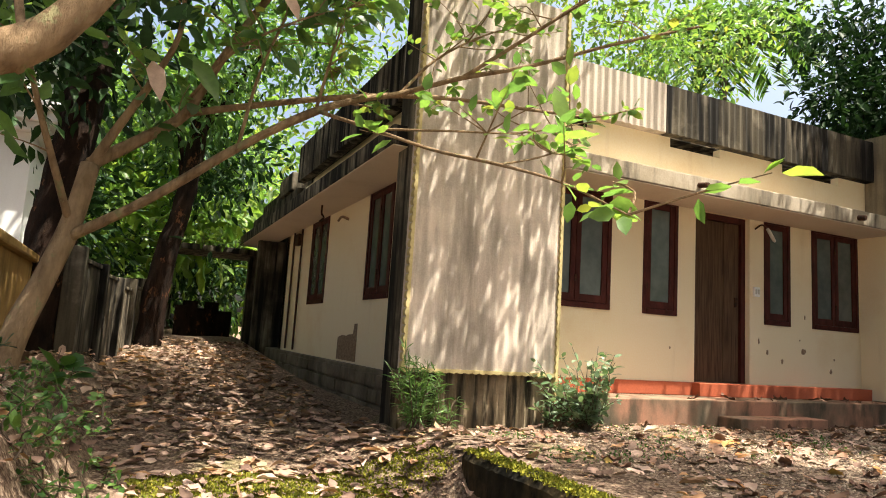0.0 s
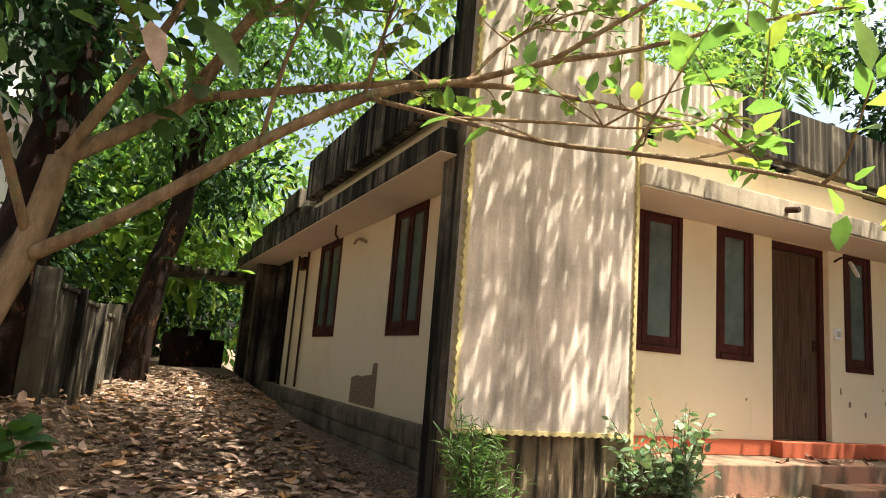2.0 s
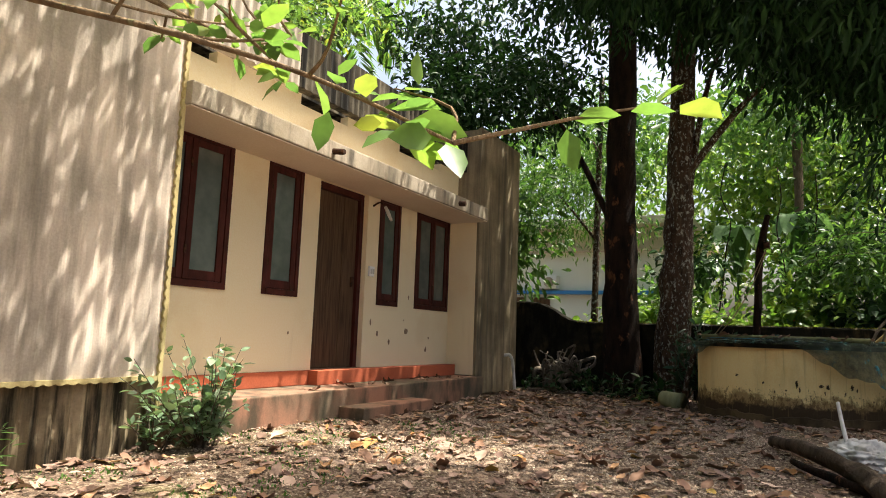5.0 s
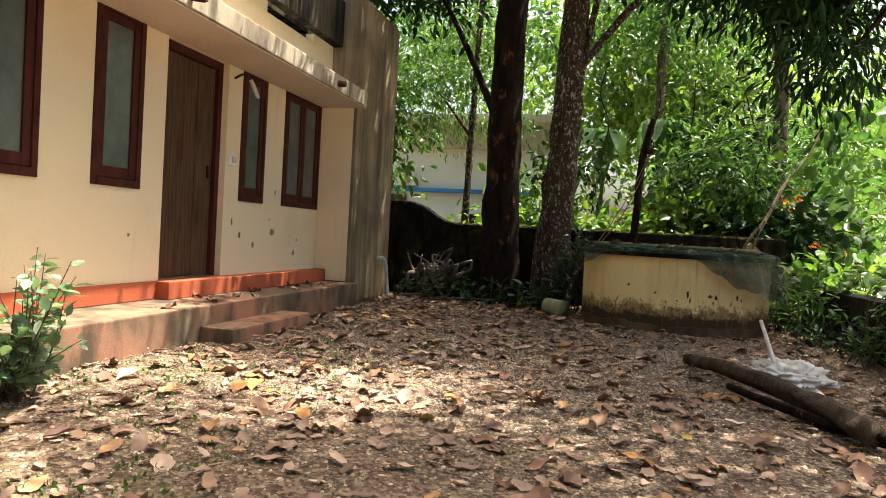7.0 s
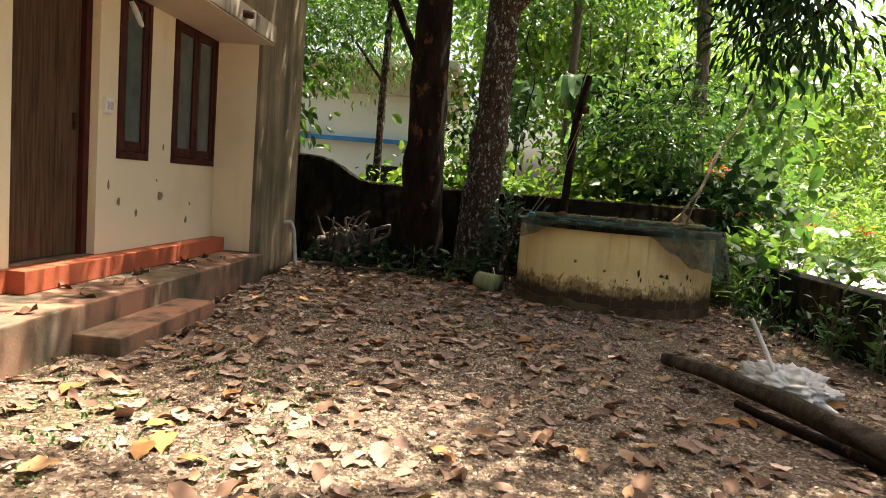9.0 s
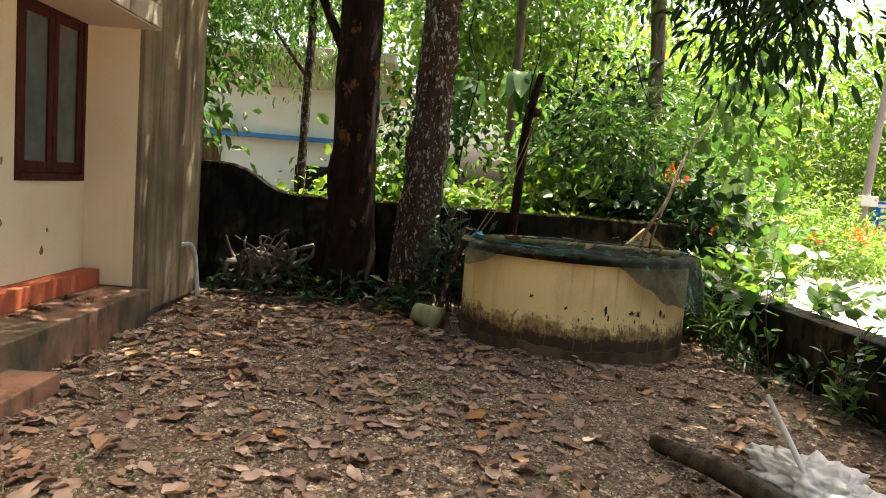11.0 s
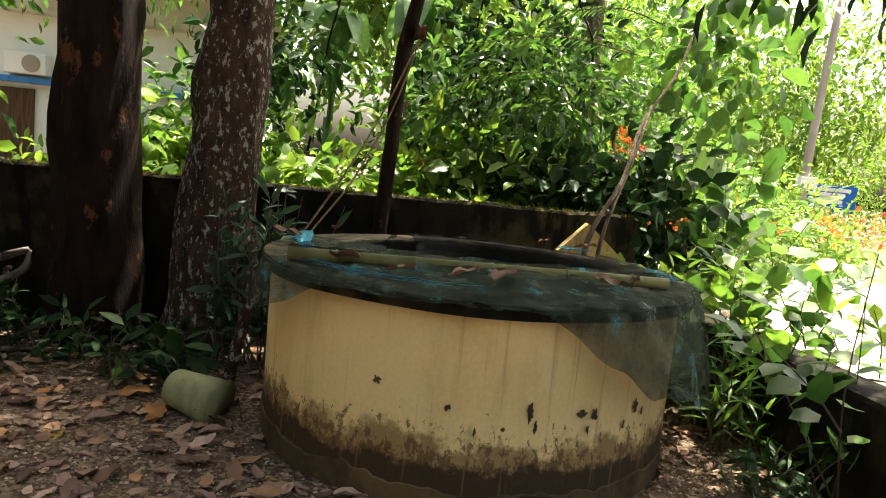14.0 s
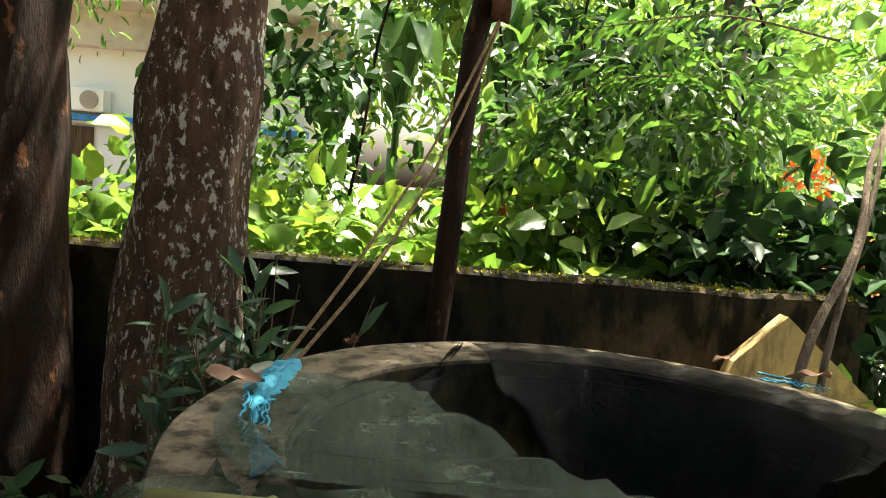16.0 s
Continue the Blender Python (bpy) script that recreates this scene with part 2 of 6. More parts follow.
def leaf_mesh(name, pos, axis, normal, size, material, width=0.42, fold=0.12):
    """One mesh of many leaves, each a folded, pointed blade."""
    n = len(pos)
    axis = axis / np.maximum(np.linalg.norm(axis, axis=1, keepdims=True), 1e-6)
    side = np.cross(axis, normal)
    side /= np.maximum(np.linalg.norm(side, axis=1, keepdims=True), 1e-6)
    nrm = np.cross(side, axis)
    s = size[:, None]
    rows = [pos,
            pos + axis * s * 0.3 + side * s * width * 0.46 + nrm * s * fold * 0.8,
            pos + axis * s * 0.68 + side * s * width * 0.4 + nrm * s * fold * 0.6,
            pos + axis * s - nrm * s * fold,
            pos + axis * s * 0.68 - side * s * width * 0.4 + nrm * s * fold * 0.6,
            pos + axis * s * 0.3 - side * s * width * 0.46 + nrm * s * fold * 0.8,
            pos + axis * s * 0.5]
    co = np.stack(rows, 1).reshape(-1, 3)
    tri = np.array([(0, 1, 6), (1, 2, 6), (2, 3, 6), (3, 4, 6), (4, 5, 6), (5, 0, 6)])
    f = (np.arange(n)[:, None, None] * 7 + tri[None]).reshape(-1, 3)
    me = bpy.data.meshes.new(name)
    me.vertices.add(len(co))
    me.vertices.foreach_set("co", co.astype(np.float32).ravel())
    me.loops.add(f.size)
    me.loops.foreach_set("vertex_index", f.astype(np.int32).ravel())
    me.polygons.add(len(f))
    me.polygons.foreach_set("loop_start", np.arange(0, f.size, 3, dtype=np.int32))
    me.update(calc_edges=True)
    me.polygons.foreach_set("use_smooth", [True] * len(f))
    me.materials.append(material)
    return me


def crown(name, blobs, per_clump, size, material, parent=None, seed=1, spread=0.28, droop=0.35, width=0.42):
    """Leaves in clumps inside the ellipsoids (centre, radii, clumps)."""
    rng = np.random.default_rng(seed)
    allp, alla = [], []
    for c, r, k in blobs:
        d = rng.normal(size=(k, 3))
        d /= np.linalg.norm(d, axis=1, keepdims=True)
        centre = np.array(c) + d * np.array(r) * (rng.random((k, 1)) ** 0.45)
        o = rng.normal(size=(k, per_clump, 3)) * spread * rng.uniform(0.5, 1.2, (k, 1, 1))
        p = centre[:, None] + o
        a = o * 1.2 + rng.normal(size=o.shape) * spread * 0.8
        a[..., 2] -= droop * spread * 2
        allp.append(p.reshape(-1, 3))
        alla.append(a.reshape(-1, 3))
    p, a = np.concatenate(allp), np.concatenate(alla)
    nrm = rng.normal(size=p.shape) * 0.6 + np.array((0, 0, 1.0))
    s = size * rng.uniform(0.6, 1.25, len(p))
    ob = new(name, leaf_mesh(name, p, a, nrm, s, material, width))
    if parent:
        ob.parent = parent
        ob.matrix_parent_inverse = Matrix.Translation(-parent.location)
    return ob


def twig_leaves(pts, count, size, rng, reach=0.12):
    """Places and directions for leaves along a twig."""
    line = smooth_line(pts, 8)
    p, a = [], []
    for _ in range(count):
        i = rng.integers(0, len(line) - 1)
        f = rng.random()
        q = line[i].lerp(line[i + 1], f)
        d = (line[i + 1] - line[i]).normalized()
        o = Vector(rng.normal(size=3)) + d * 0.9
        o.z *= 0.6
        p.append(q + o.normalized() * rng.random() * reach)
        a.append(o.normalized())
    return np.array(p), np.array(a)


# ---- ground ----
def smooth01(a, b, v):
    t = min(1.0, max(0.0, (v - a) / (b - a)))
    return t * t * (3 - 2 * t)


DRIVE = ((-30, -1.2), (-6, -0.9), (0, -0.68), (3, -0.36), (4.5, -0.24), (7, -0.1), (12.6, 0.36), (20, 0.65), (60, 0.9))


def drive_height(y):
    for (y0, z0), (y1, z1) in zip(DRIVE, DRIVE[1:]):
        if y <= y1:
            return z0 + (z1 - z0) * max(0.0, (y - y0) / (y1 - y0))
    return 0.9


def ground_height(x, y):
    d = drive_height(y)
    soft = 0.12 if y < 3.9 else 0.12 + min(0.8, (y - 3.9) * 0.9)
    up = smooth01(2.26 - soft, 2.26 + soft * 0.2, x) if y < 5.7 else smooth01(2.3, 2.6, x)
    yard = 0.2 * smooth01(-0.5, -1.5, y) * smooth01(4, 7, x)
    yard += 0.25 * smooth01(11.5, 14, x) * smooth01(-1.0, 1.5, y)
    z = d + (yard - d) * up
    bank = d + 0.5 if y < 2 else max(d, 0.36)
    z += (bank - z) * smooth01(0.05, -0.45, x) * smooth01(17, 12, y)
    if (x - 9.87) ** 2 + (y - 1.47) ** 2 < 0.98:
        return -5.0
    bumpy = 0.03 * noise.noise(Vector((x * 0.9, y * 0.9, 0))) + 0.012 * noise.noise(Vector((x * 3.1, y * 3.1, 4)))
    if 2.3 < x < 10.8 and 5.3 < y < 15:
        bumpy -= 0.05
    return z + bumpy


def ground_sheet():
    xs = [-400, -150, -60, -30, -18, -11, -7, -5] + [-4 + 0.1 * i for i in range(170)] + [13.5, 15, 17, 20, 25, 32, 45, 80, 180, 400]
    ys = [-400, -150, -60, -35, -22, -14, -9, -6] + [-4 + 0.12 * i for i in range(130)] + [12, 13, 15, 18, 22, 30, 45, 80, 180, 400]
    bm = bmesh.new()
    grid = [[bm.verts.new((x, y, ground_height(x, y))) for y in ys] for x in xs]
    for i in range(len(xs) - 1):
        for j in range(len(ys) - 1):
            bm.faces.new((grid[i][j], grid[i + 1][j], grid[i + 1][j + 1], grid[i][j + 1]))
    return bm


structure("ground", ground_sheet(), SOIL, "brown gravelly soil with patches of moss", "ground", True)

# ---- house: walls ----
WIN_Z0, WIN_Z1 = 1.165, 2.505
FLOOR_Z = 0.27


def wall_with_openings(u0, u1, z0, z1, holes):
    """Rectangles of a wall around its holes, as (u0, u1, z0, z1)."""
    out, u = [], u0
    for a, b, lo, hi in sorted(holes):
        if a > u:
            out.append((u, a, z0, z1))
        if lo > z0:
            out.append((a, b, z0, lo))
        if hi < z1:
            out.append((a, b, hi, z1))
        u = b
    out.append((u, u1, z0, z1))
    return out


FRONT_HOLES = [(3.92, 4.868, WIN_Z0, WIN_Z1), (5.33, 5.847, WIN_Z0, WIN_Z1), (6.13, 7.04, 0.42, 2.475), (7.293, 7.775, WIN_Z0, WIN_Z1), (8.192, 9.137, WIN_Z0, WIN_Z1)]
SIDE_HOLES = [(6.99, 7.855, 1.15, 2.505), (9.74, 10.75, 1.15, 2.505)]
structure("wall_front", boxed(*[(a, b, 5.9, 6.1, z0, z1) for a, b, z0, z1 in wall_with_openings(3.7, 9.3, -0.1, 2.72, FRONT_HOLES)]), CREAM, "cream plastered front wall with chipped paint", "wall")
structure("wall_side", boxed(*[(2.675, 2.875, a, b, z0, z1) for a, b, z0, z1 in wall_with_openings(5.835, 12.7, 0.36, 3.3, SIDE_HOLES)]), CREAM, "cream plastered side wall with a peeled patch", "wall")
structure("wall_rear", boxed((2.9, 13.0, 15.3, 15.5, -0.2, 3.3), (10.47, 10.67, 6.0, 15.3, -0.2, 3.3), (3.05, 3.25, 12.7, 15.3, -0.2, 3.3), (2.675, 3.25, 12.5, 12.695, 0.36, 3.3)), MOULD, "mouldy rear and end walls of the house", "wall")
structure("roof", boxed((2.6, 10.6, 5.95, 15.4, 3.3, 3.45)), MOULD, "flat concrete roof slab", "roof")
structure("inside_floor", boxed((2.9, 10.4, 6.12, 15.2, 0.2, 0.4)), SLAB, "dark floor inside the house", "floor")
structure("plinth", boxed((2.6, 2.86, 5.835, 15.3, -0.4, 0.358), bevel=0.015), STONE, "rubble stone plinth under the side wall", "plinth")


STONES = np.random.default_rng(4)
for row in range(3):
    y = 6.1 + 0.13 * row
    while y < 11.8:
        w = STONES.uniform(0.22, 0.45)
        z = -0.16 + 0.165 * row
        part("stone", boxed((2.6 - STONES.uniform(0.012, 0.03), 2.61, y, y + w - 0.025, z, z + STONES.uniform(0.13, 0.15)), bevel=0.008), STONE, bpy.data.objects["plinth"])
        y += w


def fluted_sheet(x0, x1, y, z0, z1, pitch=0.105, depth=0.014, back=0.1, steps=6):
    """A slab whose front is ribbed from top to bottom."""
    bm = bmesh.new()
    n = int((x1 - x0) / pitch * steps)
    rows = []
    for i in range(n + 1):
        x = x0 + (x1 - x0) * i / n
        a = 2 * math.pi * (x - x0) / pitch
        yy = y + depth * (0.5 + 0.5 * math.cos(a)) + 0.004 * noise.noise(Vector((x * 4, 0, z0)))
        rows.append([bm.verts.new((x, yy, z0)), bm.verts.new((x, yy, z1 + 0.006 * math.cos(a))), bm.verts.new((x, y + back, z1)), bm.verts.new((x, y + back, z0))])
    for a, b in zip(rows, rows[1:]):
        for k in range(4):
            bm.faces.new((a[k], b[k], b[(k + 1) % 4], a[(k + 1) % 4]))
    bm.faces.new(rows[0])
    bm.faces.new(rows[-1][::-1])
    return bm


def scalloped(axis, at, lo, hi, y0, y1, pitch=0.075, depth=0.014, w=0.016):
    """A narrow trim with a wavy edge; axis z: upright at x = at, axis x: level at z = at."""
    bm = bmesh.new()
    n = int((hi - lo) / pitch * 6)
    prev = None
    for i in range(n + 1):
        u = lo + (hi - lo) * i / n
        d = depth * abs(math.sin(math.pi * (u - lo) / pitch))
        p = [(at - w - d, u), (at + w * 0.4, u)] if axis == "z" else [(u, at - w - d), (u, at + w * 0.4)]
        ring = [bm.verts.new((a, y, b)) for y in (y0, y1) for a, b in p]
        ring = [ring[0], ring[1], ring[3], ring[2]]
        if prev:
            for k in range(4):
                bm.faces.new((prev[k], ring[k], ring[(k + 1) % 4], prev[(k + 1) % 4]))
        else:
            bm.faces.new(ring[::-1])
        prev = ring
    bm.faces.new(prev)
    return bm


pier = thing("pier_tall", (3.03, 5.7, 0), "tall ribbed corner pier of weathered grey render", "pier", "", "structure")
part("ribbed_face", fluted_sheet(2.25, 3.83, 5.376, 0.46, 4.14, 0.105, 0.011), PIER, pier, "streaked pinkish grey ribbed render")
# the sides get a darker material than the front, painting in their shade
part("core", boxed((2.25, 3.83, 5.482, 5.83, -0.3, 4.1), (2.88, 3.83, 5.83, 6.05, -0.3, 4.1), (2.68, 2.88, 5.83, 6.05, 3.45, 4.1)), MOULD, pier, "mouldy pier side, darkened to stand for its shade")
BASEBAND = paint("mouldy_base", (0.36, 0.28, 0.18), (0.17, 0.13, 0.08), (0.018, 0.016, 0.012), (0.4, 0.54), (9, 9, 0.9), 0.95)
part("base", fluted_sheet(2.2, 3.84, 5.415, -0.15, 0.45, 0.105, 0.03, 0.062), BASEBAND, pier, "dirty mould-streaked base band")
part("side_trim", scalloped("z", 2.27, 0.46, 4.12, 5.36, 5.42), YELLOW_TRIM, pier, "scalloped yellow edge")
part("side_trim", scalloped("z", 3.84, 0.2, 4.12, 5.36, 5.47), YELLOW_TRIM, pier, "scalloped yellow edge")
part("bottom_trim", scalloped("x", 0.47, 2.25, 3.83, 5.365, 5.43), YELLOW_TRIM, pier, "scalloped edge above the base band")

pier = thing("pier_right", (9.92, 5.7, 0), "square mould-stained pier closing the front wall", "pier", "", "structure")
part("ribbed_face", fluted_sheet(9.175, 10.67, 5.42, 0.02, 3.9, 0.21, 0.012, 0.06), BROWNPIER, pier, "brown streaked render")
part("core", boxed((9.18, 10.66, 5.482, 6.1, -0.2, 3.88)), BROWNPIER, pier)
part("reveal", boxed((9.168, 9.179, 5.47, 5.898, 0.28, 2.48)), CREAM, pier, "cream painted inner side")

# ---- house: sunshade, band and parapet ----
structure("sunshade_front", boxed((3.835, 9.165, 5.29, 5.897, 2.485, 2.67), bevel=0.012), FASCIA, "mould-streaked concrete sunshade over the front", "sunshade")
structure("soffit_front", boxed((3.84, 9.16, 5.3, 5.895, 2.472, 2.481)), SOFFIT, "pale painted underside of the sunshade", "soffit")
structure("band_front", boxed((3.835, 9.165, 5.79, 5.897, 2.672, 3.13), (4.48, 5.6, 5.79, 5.897, 3.13, 3.24), (6.4, 7.5, 5.79, 5.897, 3.13, 3.24), (3.835, 3.9, 5.79, 5.897, 3.13, 3.24), (8.6, 9.165, 5.79, 5.897, 3.13, 3.24)), CREAM, "cream band with long ventilation slots", "wall band")
CLEANER = paint("greyed_render", (0.5, 0.43, 0.36), (0.38, 0.32, 0.26), (0.12, 0.1, 0.08), (0.42, 0.66), (5, 5, 0.5), 0.7)
structure("parapet_front_1", fluted_sheet(3.835, 5.43, 5.66, 3.24, 3.82, 0.1, 0.02, 0.13), CLEANER, "ribbed grey parapet beside the tall pier", "parapet")
structure("parapet_front_2", fluted_sheet(5.435, 9.17, 5.655, 3.24, 3.81, 0.1, 0.018, 0.13), MOULD, "ribbed parapet blackened by mould", "parapet")
structure("sunshade_side", boxed((2.1, 2.67, 5.6, 15.0, 2.485, 2.67), bevel=0.012), MOULD, "mouldy concrete sunshade along the side wall", "sunshade")
structure("soffit_side", boxed((2.11, 2.67, 5.61, 14.99, 2.472, 2.481)), SOFFIT, "pale underside of the side sunshade", "soffit")
structure("band_side", boxed((2.55, 2.674, 6.06, 12.0, 2.672, 3.12)), CREAM, "cream band above the side sunshade", "wall band")


def turned(bm, about):
    """Turns a mesh by a quarter so that its front faces the drive."""
    bmesh.ops.transform(bm, matrix=Matrix.Translation(about) @ Matrix.Rotation(-math.pi / 2, 4, "Z"), verts=bm.verts)
    return bm


structure("parapet_side", turned(fluted_sheet(-10.72, -6.07, 0, 3.12, 3.7, 0.1, 0.016, 0.13), (2.33, 0, 0)), MOULD, "blackened ribbed parapet along the side", "parapet")
structure("parapet_low", boxed((2.35, 2.6, 10.75, 15.0, 2.672, 3.05), (2.3, 2.66, 11.0, 12.0, 3.05, 3.36), bevel=0.02), MOULD, "low black parapet with a raised block", "parapet")

# ---- verandah ----
structure("verandah_floor", boxed((3.84, 9.166, 5.3, 5.895, -0.2, 0.27), bevel=0.012), SLAB, "low verandah of stained red cement", "floor")
structure("skirting", boxed((3.84, 6.06, 5.86, 5.899, 0.272, 0.42), (6.06, 9.15, 5.74, 5.898, 0.272, 0.42), bevel=0.006), RED_OXIDE, "red oxide skirting and door step", "skirting")
structure("entrance_step", boxed((5.86, 7.2, 5.0, 5.298, -0.2, 0.115), bevel=0.012), SLAB, "worn cement step before the verandah", "step")


# ---- windows and door ----
def casement_window(name, u0, u1, z0, z1, leaves, place, label):
    """place(u, v, z): u along the wall, v out of it."""
    w = thing(name, place((u0 + u1) / 2, 0, z0), label, "window", "", "structure")

    def slab(a, b, lo, hi, near, far):
        p, q = place(a, near, lo), place(b, far, hi)
        return (min(p[0], q[0]), max(p[0], q[0]), min(p[1], q[1]), max(p[1], q[1]), lo, hi)

    t = 0.05
    part("window_frame", boxed(slab(u0, u0 + t, z0, z1, 0.012, -0.09), slab(u1 - t, u1, z0, z1, 0.012, -0.09), slab(u0 + t, u1 - t, z1 - t, z1, 0.01, -0.09), slab(u0 + t, u1 - t, z0, z0 + t + 0.01, 0.016, -0.09), bevel=0.004), MAROON, w)
    step = (u1 - u0 - 2 * t) / leaves
    for i in range(leaves):
        a, b = u0 + t + i * step + 0.003, u0 + t + (i + 1) * step - 0.003
        lo, hi, s = z0 + t + 0.014, z1 - t - 0.004, 0.065
        part("casement", boxed(slab(a, a + s, lo, hi, 0.002, -0.035), slab(b - s, b, lo, hi, 0.002, -0.035), slab(a + s, b - s, hi - s, hi, 0.0, -0.035), slab(a + s, b - s, lo, lo + s + 0.02, 0.0, -0.035), bevel=0.004), MAROON, w)
        pane = new("pane", mesh_of(boxed(slab(a + s, b - s, lo + s, hi - s, -0.014, -0.02)), "pane", GLASS))
        pane["label"] = "dusty frosted grey-green glass"
        pane.parent = w
        pane.matrix_parent_inverse = Matrix.Translation(-w.location)
        for z in (lo + 0.22, hi - 0.25):
            part("hinge", boxed(slab(a - 0.012, a + 0.012, z, z + 0.07, 0.012, 0.0)), DARKIRON, w)
    return w


def front(u, v, z):
    return (u, 5.9 - v, z)


def side(u, v, z):
    return (2.675 - v, u, z)


casement_window("window_1", 3.92, 4.868, WIN_Z0, WIN_Z1, 2, front, "double maroon casement window with frosted panes")
casement_window("window_2", 5.33, 5.847, WIN_Z0, WIN_Z1, 1, front, "narrow maroon casement window with a frosted pane")
casement_window("window_3", 7.293, 7.775, WIN_Z0, WIN_Z1, 1, front, "narrow maroon casement window beside the door")
casement_window("window_4", 8.192, 9.137, WIN_Z0, WIN_Z1, 2, front, "double maroon casement window near the end pier")
casement_window("window_5", 6.99, 7.855, 1.15, 2.505, 2, side, "double maroon casement window in the side wall")
casement_window("window_6", 9.74, 10.75, 1.15, 2.505, 2, side, "double maroon casement window in the side wall")

door = thing("door_1", (6.58, 6.03, 0.42), "closed old plank door of bare brown wood", "door", "", "structure")
part("door_frame", boxed((6.13, 6.2, 5.96, 6.08, 0.42, 2.475), (6.965, 7.035, 5.96, 6.08, 0.42, 2.475), (6.2, 6.965, 5.96, 6.08, 2.4, 2.475), bevel=0.004), MAROON, door)
for i, (a, b) in enumerate(((6.203, 6.44), (6.444, 6.7), (6.704, 6.962))):
    part("plank", boxed((a, b, 6.0 + 0.004 * (i % 2), 6.045, 0.43, 2.395), bevel=0.004), DOORWOOD, door)
part("door_latch", boxed((6.88, 6.92, 5.975, 6.0, 1.35, 1.47), bevel=0.004), DARKIRON, door)
structure("door_sill", boxed((6.13, 7.04, 5.9, 6.1, 0.3, 0.424)), SLAB, "worn stone sill under the door", "sill")

# ---- boundary walls ----


def profiled_wall(x0, x1, outline):
    """A wall along y whose outline is given as (y, z)."""
    bm = bmesh.new()
    rows = []
    for y, z in outline:
        z += 0.015 * noise.noise(Vector((y * 3, 0, 0)))
        rows.append([bm.verts.new((x0, y, -0.3)), bm.verts.new((x0, y, z - 0.02)), bm.verts.new((x0 + 0.03, y, z)), bm.verts.new((x1 - 0.03, y, z)), bm.verts.new((x1, y, z - 0.02)), bm.verts.new((x1, y, -0.3))])
    for a, b in zip(rows, rows[1:]):
        for k in range(5):
            bm.faces.new((a[k], b[k], b[k + 1], a[k + 1]))
    bm.faces.new(rows[0])
    bm.faces.new(rows[-1][::-1])
    return bm


structure("boundary_wall_back", profiled_wall(11.3, 11.5, [(-0.1 + 0.2 * i, 1.13) for i in range(24)] + [(4.72, 1.16), (4.85, 1.22), (5.0, 1.32), (5.15, 1.4), (5.3, 1.44), (5.5, 1.45), (5.9, 1.46), (6.2, 1.5), (6.8, 1.5)]), MOSSY, "mossy blackened boundary wall behind the well", "wall")
structure("boundary_wall_road", boxed((4.5, 11.3, -0.42, -0.15, -0.3, 0.55), bevel=0.03), MOSSY, "low blackened wall along the road", "wall")


def worn_kerb(x0, x1, y0, y1, z0, z1, n=60):
    """A kerb with rounded, broken edges."""
    bm = bmesh.new()
    prev = None
    for i in range(n + 1):
        y = y0 + (y1 - y0) * i / n
        d = [0.022 * noise.noise(Vector((y * 5, k * 3.7, 1))) + 0.012 * noise.noise(Vector((y * 17, k * 2.1, 5))) for k in range(6)]
        row = [bm.verts.new(p) for p in ((x0 + d[0], y, z0), (x0 + d[1], y, z1 - 0.05 + d[0]), (x0 + 0.04 + d[2], y, z1 + d[2] * 0.6), (x1 - 0.04 + d[3], y, z1 + d[3] * 0.6), (x1 + d[4], y, z1 - 0.05), (x1, y, z0))]
        if prev:
            for k in range(5):
                bm.faces.new((prev[k], row[k], row[k + 1], prev[k + 1]))
        else:
            bm.faces.new(row)
        prev = row
    bm.faces.new(prev[::-1])
    return bm


structure("kerb", worn_kerb(2.18, 2.36, 1.2, 4.05, -0.7, 0.02), MOSSY, "moss-covered kerb between drive and yard", "kerb")

# ---- well ----
WELL = Vector((9.87, 1.47, 0))


def ring_wall(r_in, r_out, z0, z1, n=72, wob=0.006):
    bm = bmesh.new()
    rows = []
    for i in range(n):
        a = 2 * math.pi * i / n
        d = 1 + wob * noise.noise(Vector((math.cos(a) * 2, math.sin(a) * 2, z0)))
        c, s = math.cos(a), math.sin(a)
        rows.append([bm.verts.new((WELL.x + c * r * d, WELL.y + s * r * d, z)) for r, z in ((r_out, z0), (r_out, z1), (r_in, z1), (r_in, z0))])
    for i in range(n):
        a, b = rows[i], rows[(i + 1) % n]
        for k in range(4):
            bm.faces.new((a[k], b[k], b[(k + 1) % 4], a[(k + 1) % 4]))
    return bm


well = thing("well", tuple(WELL), "round yellow limewashed well with a stained base", "well")


